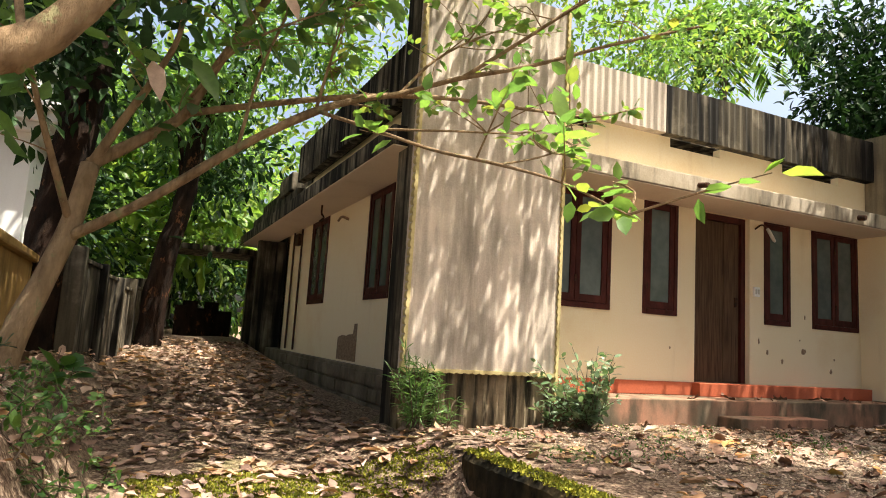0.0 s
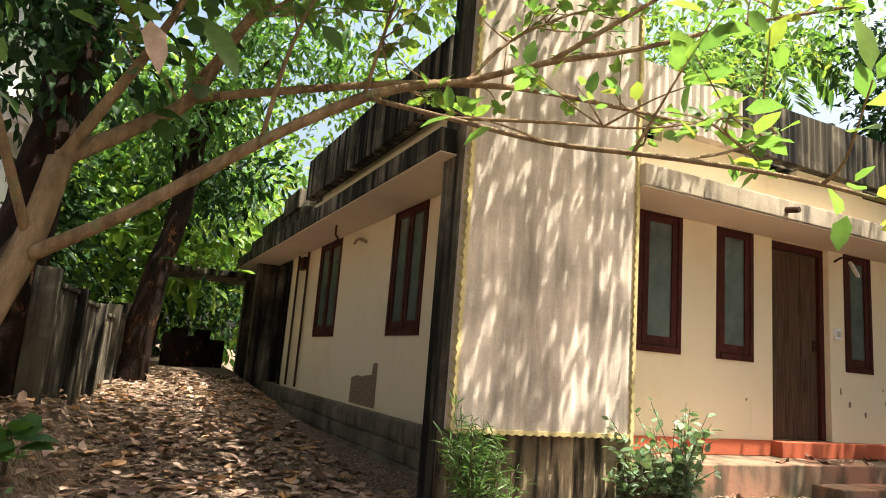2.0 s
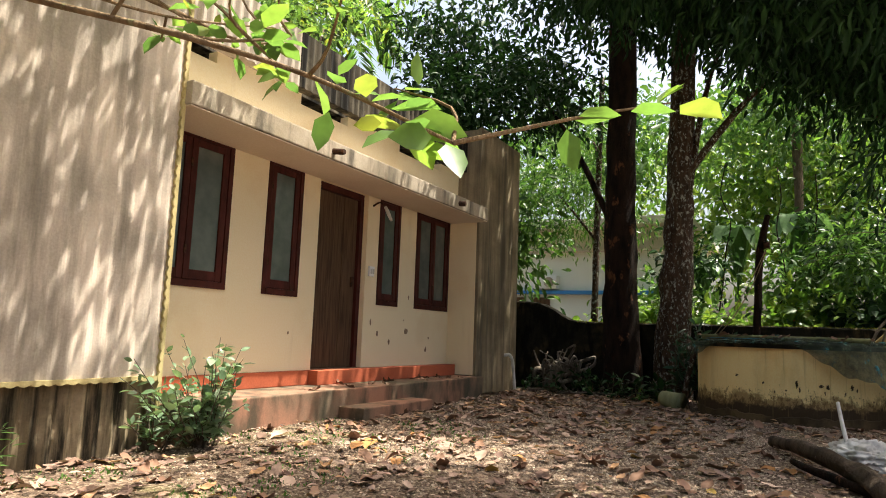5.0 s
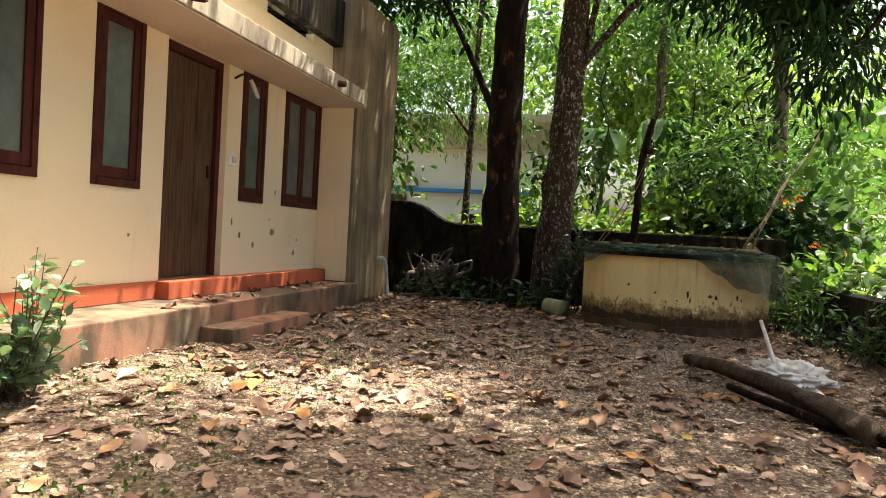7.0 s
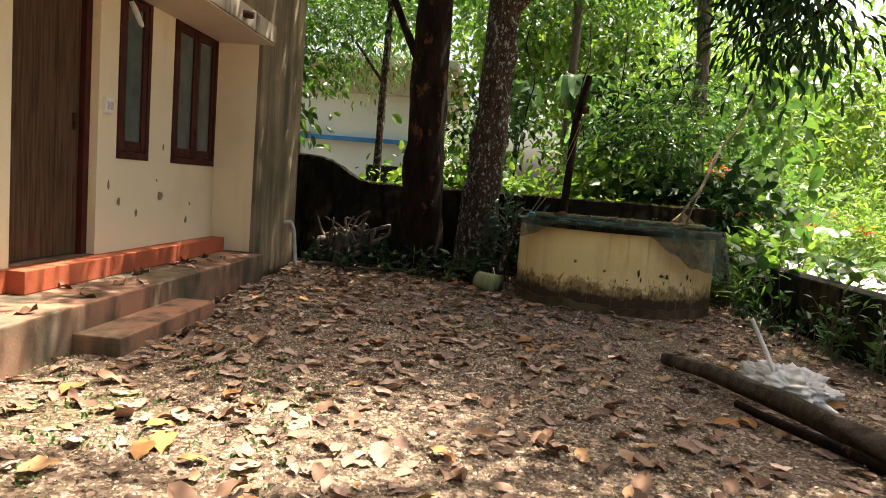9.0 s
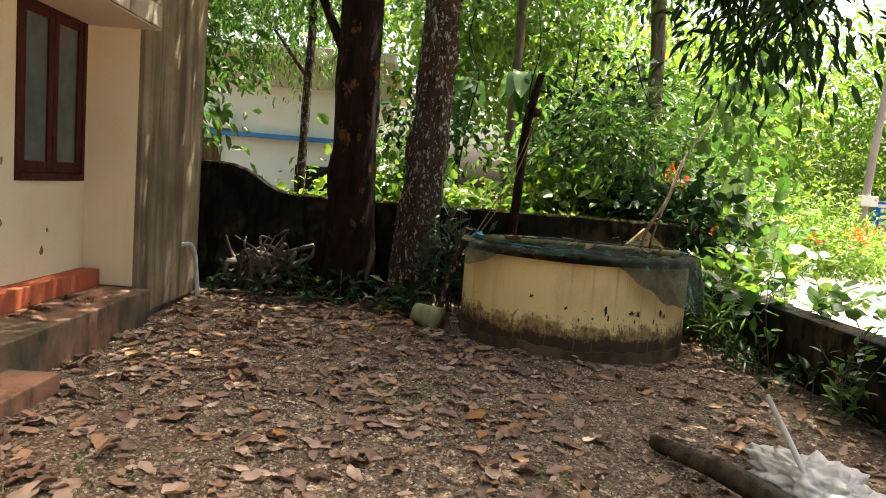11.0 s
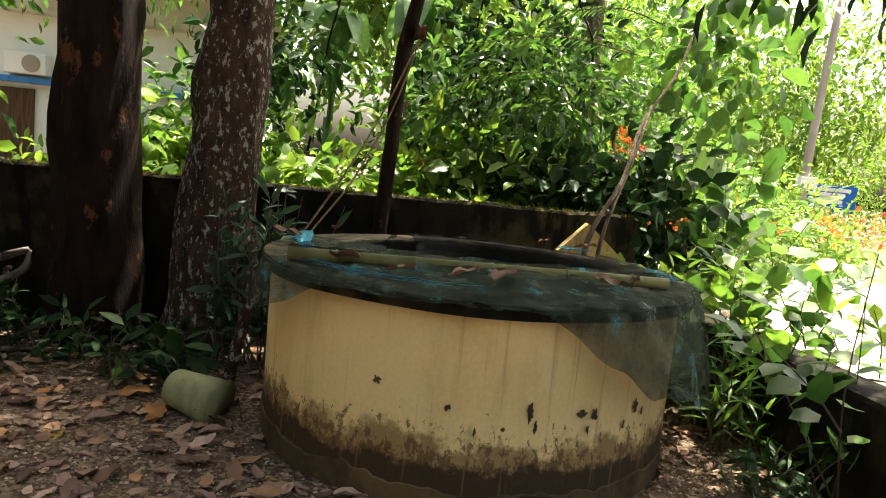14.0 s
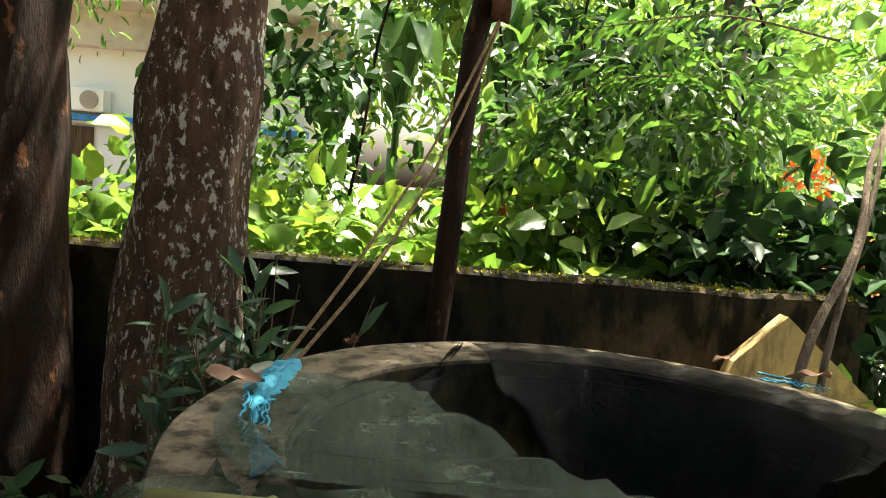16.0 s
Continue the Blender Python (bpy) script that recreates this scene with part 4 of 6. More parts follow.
for i, (p, a, s) in enumerate((((0.28, 4.4, 2.42), (0.5, -0.2, -0.75), 0.34), ((0.05, 4.5, 2.38), (0.25, -0.3, -0.9), 0.3), ((0.3, 4.3, 2.7), (-0.6, -0.2, -0.4), 0.3), ((1.0, 4.2, 3.0), (0.2, 0.1, -0.9), 0.25), ((0.75, 4.2, 2.95), (0.5, 0.0, -0.7), 0.25))):
    f = new("leaf", leaf_mesh("leaf", np.array([p]), np.array([a]), np.array([(0.1, -1.0, 0.3)]), np.array([s]), (LEAF_MID, LEAF_DRY, LEAF_DARK)[i % 3], 0.4, 0.08))
    f.parent = yard
    f.matrix_parent_inverse = Matrix.Translation(-yard.location)

big_p, big_a = [], []
for i in (1, 2, 7, 8, 9, 17):
    p, a = twig_leaves(BRANCHES[i][0][1:], 16, 0.2, rng, 0.16)
    a[:, 2] -= 0.7
    big_p.append(p), big_a.append(a)
big_p, big_a = np.concatenate(big_p), np.concatenate(big_a)
f = new("broad_leaves", leaf_mesh("broad_leaves", big_p, big_a, rng.normal(size=big_p.shape) * 0.5 + np.array((0.1, -0.8, 0.4)), rng.uniform(0.12, 0.22, len(big_p)), LEAF_MID, 0.5, 0.08))
f.parent = yard
f.matrix_parent_inverse = Matrix.Translation(-yard.location)

near = thing("leaning_tree", (-3.0, 1.9, -0.4), "rough brown limb of a leaning tree", "tree")
part("trunk", limb(bmesh.new(), [(-3.0, 1.9, -0.5), (-2.2, 2.1, 0.6), (-1.2, 2.3, 1.15), (-0.42, 2.4, 1.5), (-0.16, 2.44, 1.75), (0.1, 2.5, 2.3)], 0.1, 0.045, 10, 0.35, 8), BARK_TAN, near, "", True)
part("branch", limb(bmesh.new(), [(-0.3, 2.41, 1.5), (-0.32, 2.6, 1.62), (-0.4, 2.8, 1.9), (-0.5, 3.0, 2.4)], 0.022, 0.012, 8, 0.3, 9), BARK_TAN, near, "", True)
crown("crown", [((-0.7, 3.0, 2.9), (0.7, 0.7, 0.4), 30)], 12, 0.15, LEAF_DARK, near, 15, 0.2)

tree("roadside_tree", "black-trunked tree beside the panel fence", [(-0.75, 7.6, 0.2), (-0.7, 7.7, 1.5), (-0.55, 7.9, 3.5), (-0.4, 8.0, 6)], 0.24, 0.16, BARK_DARK,
     [((-0.9, 7.4, 3.6), (1.0, 1.2, 1.0), 46), ((-0.2, 8.0, 5.6), (2.0, 2.0, 0.9), 40), ((-1.3, 6.2, 2.9), (0.4, 0.7, 0.6), 12)], 22, 0.2, LEAF_DARK, 16)
tree("roadside_tree", "dark forked tree standing in the drive", [(0.42, 12.2, 0.2), (0.5, 12.2, 1.6), (0.75, 12.2, 3), (0.9, 12.2, 5)], 0.22, 0.13, BARK_DARK,
     [((0.4, 12.4, 4.6), (1.6, 1.6, 0.7), 70), ((2.0, 12.0, 6.0), (1.6, 1.6, 0.7), 60)], 22, 0.2, LEAF_MID, 17)
# near-black leaves again, so the crown's shade lies in its colour
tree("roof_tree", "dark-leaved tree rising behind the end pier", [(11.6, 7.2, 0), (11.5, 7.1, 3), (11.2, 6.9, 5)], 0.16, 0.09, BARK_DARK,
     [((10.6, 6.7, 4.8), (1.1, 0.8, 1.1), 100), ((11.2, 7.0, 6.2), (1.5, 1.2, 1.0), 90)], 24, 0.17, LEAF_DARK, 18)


def palm(name, label, base, height, fronds, length, seed):
    t = thing(name, base, label, "palm")
    b = Vector(base)
    top = b + Vector((0.2, 0.1, height))
    part("trunk", limb(bmesh.new(), [b, b + Vector((0.05, 0, height * 0.5)), top], 0.09, 0.06, 8, 0.1, seed), BARK_GREY, t, "", True)
    g = np.random.default_rng(seed)
    for i in range(fronds):
        a = 2 * math.pi * i / fronds + g.uniform(-0.2, 0.2)
        lift = g.uniform(0.3, 1.0)
        d = Vector((math.cos(a), math.sin(a), 0))
        pts = [top, top + d * length * 0.35 + Vector((0, 0, length * 0.35 * lift)), top + d * length * 0.75 + Vector((0, 0, length * 0.3 * lift)), top + d * length + Vector((0, 0, length * (0.3 * lift - 0.3)))]
        line = smooth_line(pts, 7)
        p, ax = [], []
        for k in range(2, len(line)):
            for sgn in (-1, 1):
                for _ in range(2):
                    u = (line[k] - line[k - 1]).normalized()
                    s = u.cross(Vector((0, 0, 1))).normalized() * sgn
                    p.append(line[k - 1].lerp(line[k], g.random()))
                    ax.append(s + u * 0.7 + Vector((0, 0, -0.35 + 0.2 * g.normal())))
        f = new("frond", leaf_mesh("frond", np.array(p), np.array(ax), np.tile(np.array((0, 0, 1.0)), (len(p), 1)) + g.normal(size=(len(p), 3)) * 0.2, np.full(len(p), length * 0.38), LEAF_MID, 0.12, 0.05))
        f.parent = t
        f.matrix_parent_inverse = Matrix.Translation(-b)
    return t


palm("areca_palm", "slender palm rising behind the roof", (14.8, 13.4, 0), 9.6, 13, 2.3, 21)
palm("areca_palm", "slender palm in the far thicket", (19.0, -1.5, 0.2), 3.2, 9, 1.6, 22)


def banana_plant(base, height, count, seed):
    t = thing("banana_plant", base, "banana plant with broad torn green leaves", "plant", "banana plants behind the wall")
    b = Vector(base)
    part("stem", limb(bmesh.new(), [b, b + Vector((0.05, 0.03, height * 0.55))], 0.1, 0.06, 8, 0.1, seed), BANANA, t, "", True)
    g = np.random.default_rng(seed)
    for i in range(count):
        a = 2 * math.pi * i / count + g.uniform(-0.3, 0.3)
        d = Vector((math.cos(a), math.sin(a), 0))
        s = b + Vector((0, 0, height * 0.5))
        lean = g.uniform(0.12, 0.6)
        line = smooth_line([s, s + Vector((0, 0, height * 0.3)) + d * 0.2 * lean, s + Vector((0, 0, height * 0.5)) + d * 0.7 * lean, s + Vector((0, 0, height * 0.35)) + d * 1.3 * lean], 6)
        bm = bmesh.new()
        prev = None
        n = len(line)
        for k, q in enumerate(line):
            f = k / (n - 1)
            w = 0.22 * math.sin(math.pi * min(1, max(0.02, (f - 0.15) / 0.85))) ** 0.6 if f > 0.15 else 0.015
            u = (line[min(k + 1, n - 1)] - line[max(k - 1, 0)]).normalized()
            sd = u.cross(Vector((0, 0, 1)))
            sd = sd.normalized() if sd.length > 0.01 else Vector((1, 0, 0))
            up = sd.cross(u)
            tear = 1 - 0.25 * g.random()
            row = [bm.verts.new(q - sd * w * tear + up * 0.05), bm.verts.new(q), bm.verts.new(q + sd * w + up * 0.05)]
            if prev:
                bm.faces.new((prev[0], prev[1], row[1], row[0]))
                bm.faces.new((prev[1], prev[2], row[2], row[1]))
            prev = row
        part("leaf", bm, BANANA, t, "", True)
    return t


for i, (b, h, c) in enumerate((((15.8, 2.5, 0.2), 3.1, 8), ((15.2, 1.4, 0.2), 3.2, 8), ((14.8, 3.1, 0.2), 2.3, 7), ((16.2, 0.6, 0.2), 2.8, 7), ((13.9, 1.2, 0.2), 2.2, 6))):
    banana_plant(b, h, c, 30 + i)


def thicket(name, label, blobs, per, size, leaf, seed, spread=0.3, width=0.42, droop=0.3, category="shrubs"):
    ob = crown(name, blobs, per, size, leaf, None, seed, spread, droop, width)
    return tagged(ob, label, category, "", "stuff")


# shrubs just behind the walls, then woods
thicket("shrubs", "dense bright green shrubs behind the boundary wall", [((13.0, 4.6, 0.6), (1.0, 1.4, 0.45), 90), ((13.4, 2.6, 0.7), (1.4, 1.6, 0.6), 110), ((13.6, 0.8, 0.9), (1.4, 1.4, 0.7), 110), ((16, 4, 0.6), (2, 3, 0.45), 140), ((17.5, -3, 1.2), (2.5, 3.5, 1.0), 140)], 20, 0.15, LEAF_BRIGHT, 41, 0.24)
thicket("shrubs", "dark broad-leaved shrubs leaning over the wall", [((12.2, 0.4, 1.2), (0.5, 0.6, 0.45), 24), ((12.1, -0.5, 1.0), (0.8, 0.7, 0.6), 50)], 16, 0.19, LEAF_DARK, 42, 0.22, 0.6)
thicket("shrubs", "leafy green thicket with mixed foliage", [((14.6, 0.0, 2.4), (1.2, 1.2, 0.9), 70), ((12.7, 1.3, 1.7), (0.6, 0.9, 0.6), 46), ((13.4, 3.4, 1.5), (0.7, 0.9, 0.7), 40), ((12.5, 0.4, 2.2), (0.7, 0.8, 0.5), 34), ((15.5, -1.2, 2.4), (1.5, 1.5, 1.2), 110), ((13.2, -1.6, 1.0), (0.9, 0.6, 0.6), 50)], 20, 0.15, LEAF_MID, 43, 0.26)
thicket("hedge", "clipped yellow-green roadside hedge", [((20, -7.0, 0.6), (3.0, 1.6, 0.5), 200), ((25, -10, 0.7), (4, 2.0, 0.6), 200), ((30, -14, 1.0), (6, 3.0, 0.9), 160), ((16.5, -5.0, 0.6), (1.8, 1.0, 0.4), 110)], 22, 0.14, LEAF_BRIGHT, 44, 0.26, category="hedge")
thicket("woods", "tall sunlit woods beyond the road", [((24, -4, 3.5), (3, 3, 3), 220), ((28, -8.5, 4.5), (3, 2.5, 4.5), 260), ((33, -14, 3.4), (5, 5, 3.2), 300), ((40, -27, 3.6), (6, 8, 3.4), 240), ((22, 2.0, 5.5), (3, 4, 3.0), 240), ((30, -3, 7), (4, 5, 4), 200), ((30, -15, 6.0), (3, 4, 3.5), 130)], 20, 0.36, LEAF_BRIGHT, 45, 0.6, category="woods")
thicket("woods", "green woods behind the yard", [((29, 9, 9.0), (4, 6, 3), 260), ((17, 5.5, 5.6), (2, 3, 0.9), 100), ((21, 1, 7), (3, 3, 2), 140), ((13.5, 7.5, 3.2), (1.2, 1.5, 1.4), 140), ((24, 14, 6), (4, 5, 4), 200)], 20, 0.26, LEAF_MID, 46, 0.5, category="woods")
thicket("woods", "dense green woods behind the house", [((3, 22, 3.5), (5, 3, 3.5), 300), ((-3, 18, 4), (3, 4, 3.5), 260), ((-1, 26, 5), (6, 4, 5), 240), ((9, 20, 5), (5, 3, 3), 240), ((0.6, 17, 5.5), (2.5, 2, 1.6), 130)], 20, 0.32, LEAF_LIT, 47, 0.55, category="woods")
thicket("woods", "dark leafy trees beside the drive", [((-2.5, 11, 4.0), (1.5, 2.5, 2.2), 170), ((-1.4, 13, 2.6), (0.8, 2.5, 1.4), 110), ((1.0, 19, 2.0), (2.5, 1.5, 1.5), 130), ((1.2, 15, 4.4), (1.5, 1.2, 1.0), 50)], 20, 0.24, LEAF_DARK, 48, 0.42, category="woods")
thicket("woods", "high canopy of pale leaves over the roof", [((5.0, 9, 7.5), (3, 3, 1.2), 150), ((2.0, 7.4, 5.9), (1.8, 2.0, 0.7), 150), ((8.4, 10, 6.6), (2.4, 2, 1.2), 120), ((4.5, 13, 5.6), (3.5, 2, 1.6), 170), ((10.5, 9.5, 7.6), (2.2, 2.0, 1.4), 80)], 18, 0.17, LEAF_LIT, 49, 0.4, category="woods")
# never in view; added to close off sky light from behind
thicket("woods", "unseen dark trees added across the road behind the walker", [((-6, -6, 4), (3, 4, 3), 120), ((2, -12, 5), (6, 3, 4), 180), ((-8, 3, 4), (2, 4, 3), 120)], 14, 0.4, LEAF_DARK, 50, 0.6, category="woods")

thicket("shrubs", "broad-leaved sunlit shrubs just over the wall", [((12.0, 2.6, 1.0), (0.35, 1.2, 0.3), 40), ((12.1, 1.3, 1.15), (0.35, 0.8, 0.35), 34), ((12.6, 3.6, 1.1), (0.4, 1.0, 0.4), 30)], 12, 0.19, LEAF_BRIGHT, 51, 0.2, 0.66)
# dark leaf clumps fill gaps where the thicket holds only shade
thicket("shrubs", "dark leaves standing for deep shade in the thicket", [((12.1, 0.3, 1.2), (0.4, 0.5, 0.3), 12), ((13.3, 0.6, 2.6), (0.5, 1.0, 0.9), 40), ((13.0, 2.9, 2.2), (0.5, 0.7, 0.7), 26)], 14, 0.16, LEAF_DARK, 52, 0.22, 0.5)
thicket("shrubs", "fine drooping leaves before the far building", [((14.0, 5.2, 3.15), (0.8, 1.7, 0.32), 52), ((14.6, 7.2, 3.2), (0.8, 1.0, 0.5), 30)], 18, 0.13, LEAF_MID, 55, 0.24, 0.25, 0.9)
vn = np.random.default_rng(53)
for i, (x, y, z0, z1) in enumerate(((12.5, 1.05, 1.0, 3.6), (12.7, 1.6, 1.2, 3.8), (12.4, 0.2, 1.2, 3.4), (12.9, 2.5, 1.4, 4.0))):
    v = thing("hanging_vine", (x, y, z0), "thin dark vine hanging before the thicket", "vine")
    pts = [(x + 0.06 * vn.normal(), y + 0.06 * vn.normal(), z0 + (z1 - z0) * k / 5) for k in range(6)]
    part("stem", limb(bmesh.new(), pts, 0.012, 0.009, 6, 0.2, i), BARK_DARK, v, "", True)
    p, a = twig_leaves(pts, 34, 0.1, vn, 0.05)
    f = new("leaves", leaf_mesh("leaves", p, a, vn.normal(size=p.shape) * 0.5 + np.array((0, 0, 1.0)), vn.uniform(0.06, 0.15, len(p)), LEAF_DARK, 0.5, 0.06))
    f.parent = v
    f.matrix_parent_inverse = Matrix.Translation(-v.location)
for i, (a, b) in enumerate((((12.0, -0.2, 2.5), (11.6, 1.3, 2.35)), ((12.2, -0.6, 2.8), (11.7, 0.6, 2.7)), ((12.4, 0.2, 2.3), (12.0, 1.5, 2.0)))):
    t = thing("pinnate_branch", a, "branch with paired feathery leaflets", "branch")
    a, b = Vector(a), Vector(b)
    pts = [a, a.lerp(b, 0.5) + Vector((0, 0, 0.1)), b]
    part("stem", limb(bmesh.new(), pts, 0.008, 0.003, 6, 0.1, i), BARK_GREY, t, "", True)
    line = smooth_line(pts, 12)
    P, A = [], []
    for k in range(2, len(line)):
        u = (line[k] - line[k - 1]).normalized()
        sd = u.cross(Vector((0.3, 0.2, 1))).normalized()
        for sgn in (-1, 1):
            P.append(line[k])
            A.append(sd * sgn + u * 0.5 + Vector((0, 0, -0.25)))
    f = new("leaves", leaf_mesh("leaves", np.array(P), np.array(A), np.tile(np.array((0.0, 0.0, 1.0)), (len(P), 1)), np.full(len(P), 0.12), LEAF_MID, 0.28, 0.05))
    f.parent = t
    f.matrix_parent_inverse = Matrix.Translation(-t.location)

# red flowers among the shrubs
rf = np.random.default_rng(60)
for i, c in enumerate(((12.6, 1.45, 1.36), (12.6, -0.72, 1.35), (12.6, -0.95, 0.95), (12.6, -1.1, 1.05), (12.6, -0.5, 1.75), (16, -3.0, 1.05), (16, -3.5, 1.0), (16, -4.6, 0.9), (13, -0.9, 1.1), (13, 0.9, 1.2), (18, -4.9, 1.1), (20, -6.2, 1.2))):
    t = crown("flower_cluster", [(c, (0.12, 0.14, 0.07), 5)], 12, 0.075, FLOWER, None, 61 + i, 0.05, 0, 0.6)
    tagged(t, "small cluster of orange-red flowers", "flowers", "", "stuff")

for i, c in enumerate(((15.5, -5.5, 1.1), (15.8, -5.9, 1.1), (15.2, -5.5, 1.0), (16.4, -5.7, 1.15), (16.1, -6.3, 1.1), (14.9, -4.6, 0.95))):
    t = crown("flower_cluster", [(c, (0.4, 0.4, 0.14), 3)], 8, 0.09, FLOWER, None, 81 + i, 0.08, 0, 0.6)
    tagged(t, "broad mass of red flowers on the hedge", "flowers", "", "stuff")


# ---- small plants ----
def small_plant(name, base, label, stems, height, size, leaf, seed, width=0.42, per=9, lean=0.35, category="plant", spread=1.0):
    t = thing(name, base, label, category)
    b = Vector(base)
    g = np.random.default_rng(seed)
    st = bmesh.new()
    P, A = [], []
    for _ in range(stems):
        d = Vector((g.normal() * lean, g.normal() * lean, 1)).normalized()
        h = height * g.uniform(0.6, 1.1)
        s = b + Vector((g.normal() * 0.04 * spread, g.normal() * 0.04 * spread, -0.02))
        e = s + d * h
        m = s.lerp(e, 0.5) + Vector(g.normal(size=3)) * 0.04
        limb(st, [s, m, e], 0.006, 0.002, 5, 0, 0, 3)
        p, a = twig_leaves([s.lerp(e, 0.2), m, e], per, size, g, 0.03)
        P.append(p), A.append(a)
    part("stem_spray", st, BARK_GREY, t)["kind"] = "stuff"
    P, A = np.concatenate(P), np.concatenate(A)
    f = new("leaves", leaf_mesh("leaves", P, A, g.normal(size=P.shape) * 0.4 + np.array((0, 0, 1.0)), size * g.uniform(0.6, 1.2, len(P)), leaf, width, 0.06))
    f.parent = t
    f.matrix_parent_inverse = Matrix.Translation(-b)
    return t


VARIEGATED = leafy("pale_green_leaves", [(0.12, 0.2, 0.1), (0.2, 0.28, 0.17), (0.08, 0.15, 0.06), (0.3, 0.36, 0.24)], 0.3)
VINE = leafy("bluish_vine_leaves", [(0.03, 0.065, 0.035), (0.05, 0.1, 0.055), (0.025, 0.055, 0.03)], 0.25)
FERN = leafy("fern_leaves", [(0.09, 0.17, 0.05), (0.13, 0.22, 0.07), (0.07, 0.13, 0.04)], 0.4)
gz = ground_height
small_plant("pale_shrub", (3.98, 5.08, 0), "pale variegated shrub growing at the pier's foot", 32, 0.76, 0.085, VARIEGATED, 70, 0.55, 20, 0.55, "shrub")
small_plant("pale_shrub", (3.72, 5.2, 0), "low pale shrub against the pier base", 12, 0.42, 0.07, VARIEGATED, 71, 0.5, 12, 0.5, "shrub")
small_plant("fern_bush", (2.33, 5.16, 0), "feathery pale green fern at the pier's corner", 22, 0.68, 0.1, FERN, 72, 0.14, 40, 0.3, "fern")
small_plant("fern_bush", (2.62, 5.2, 0), "small feathery fern at the pier's foot", 7, 0.35, 0.09, FERN, 73, 0.14, 18, 0.4, "fern")
small_plant("sapling", (-0.3, 5.15, gz(-0.3, 5.15)), "broad-leaved seedling on the bank of the drive", 3, 0.34, 0.24, LEAF_MID, 74, 0.55, 4, 0.35)
small_plant("weed", (-0.15, 3.2, gz(-0.15, 3.2)), "low weeds on the bank", 12, 0.25, 0.05, LEAF_MID, 75, 0.5, 12, 0.6, "weed", 3)
small_plant("weed", (-0.3, 3.5, gz(-0.3, 3.5)), "blue-green rosette weed on the bank", 8, 0.22, 0.12, LEAF_MID, 76, 0.35, 6, 0.6, "weed", 2)
for i, (x, y) in enumerate(((-0.4, 2.9), (-0.45, 4.0), (-0.75, 3.4), (-0.2, 4.5), (-0.2, 3.55), (-0.25, 4.15), (-0.15, 3.1), (-0.38, 3.75), (-0.3, 3.3), (-0.5, 4.6))):
    small_plant("weed", (x, y, gz(x, y)), "low green weeds covering the bank", 10, 0.13, 0.04, LEAF_MID, 170 + i, 0.6, 12, 0.6, "weed", 4)
small_plant("weed", (-0.55, 3.9, gz(-0.55, 3.9)), "dark leafy weeds below the tree", 7, 0.3, 0.12, LEAF_DARK, 77, 0.5, 8, 0.5, "weed", 3)
for i, (x, y, h) in enumerate(((9.55, -0.02, 0.6), (9.9, 0.08, 0.7), (10.4, 0.1, 0.8), (10.2, 0.2, 0.5))):
    small_plant("grass_clump", (x, y, 0), "long-bladed green clump beside the well", 12, h, 0.22, LEAF_MID, 80 + i, 0.13, 9, 0.4, "plant", 2)
small_plant("weed", (8.85, 0.12, 0), "narrow-leaved weed by the road wall", 7, 0.22, 0.13, VARIEGATED, 85, 0.15, 7, 0.7, "weed", 2)
small_plant("broad_sapling", (8.85, 0.02, 0), "broad-leaved green sapling rising beside the road wall", 3, 1.15, 0.17, LEAF_MID, 285, 0.68, 6, 0.26, "sapling", 2)
small_plant("road_shrub", (7.6, 0.15, 0), "bright small-leaved shrub against the road wall", 9, 0.75, 0.1, LEAF_MID, 86, 0.35, 16, 0.35, "shrub", 3)
small_plant("road_shrub", (7.0, 0.05, 0), "bright small-leaved shrub against the road wall", 8, 0.6, 0.1, LEAF_MID, 87, 0.35, 14, 0.45, "shrub", 3)
small_plant("vine", (10.6, 2.68, 0.0), "leafy vine climbing at the lichen tree's foot", 22, 1.2, 0.15, VINE, 88, 0.32, 18, 0.13, "vine", 3)
small_plant("seedling", (10.1, 3.0, 0), "dark rosette seedling by the tree", 5, 0.4, 0.2, LEAF_DARK, 89, 0.4, 7, 0.4, "plant")
small_plant("seedling", (10.0, 3.35, 0), "three-leaved seedling in the litter", 2, 0.45, 0.15, LEAF_MID, 90, 0.45, 3, 0.15, "plant")
small_plant("seedling", (10.4, 3.4, 0), "dark undergrowth between the trees", 10, 0.4, 0.13, LEAF_DARK, 91, 0.4, 9, 0.6, "plant", 6)
# near-black leaves here also stand for the shade along the walls
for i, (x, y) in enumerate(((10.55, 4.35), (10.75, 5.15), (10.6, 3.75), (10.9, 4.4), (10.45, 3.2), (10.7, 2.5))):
    small_plant("undergrowth", (x, y, 0), "leafy undergrowth coloured dark for shade at the wall foot", 9, 0.38, 0.13, LEAF_DARK, 190 + i, 0.42, 9, 0.5, "plant", 4)
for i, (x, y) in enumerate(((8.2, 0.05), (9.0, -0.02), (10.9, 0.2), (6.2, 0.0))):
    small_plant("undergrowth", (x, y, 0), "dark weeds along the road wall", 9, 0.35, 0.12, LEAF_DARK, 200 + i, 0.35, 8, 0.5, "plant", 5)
small_plant("heart_leaved_branch", (11.9, -1.2, 0.3), "branch with large heart-shaped leaves over the road wall", 9, 1.9, 0.26, LEAF_MID, 92, 0.75, 12, 0.22, "plant", 4)
small_plant("creeper", (10.9, -0.55, 0.5), "broad-leaved creeper spilling over the road wall", 14, 0.7, 0.16, LEAF_BRIGHT, 93, 0.7, 10, 0.7, "creeper", 8)
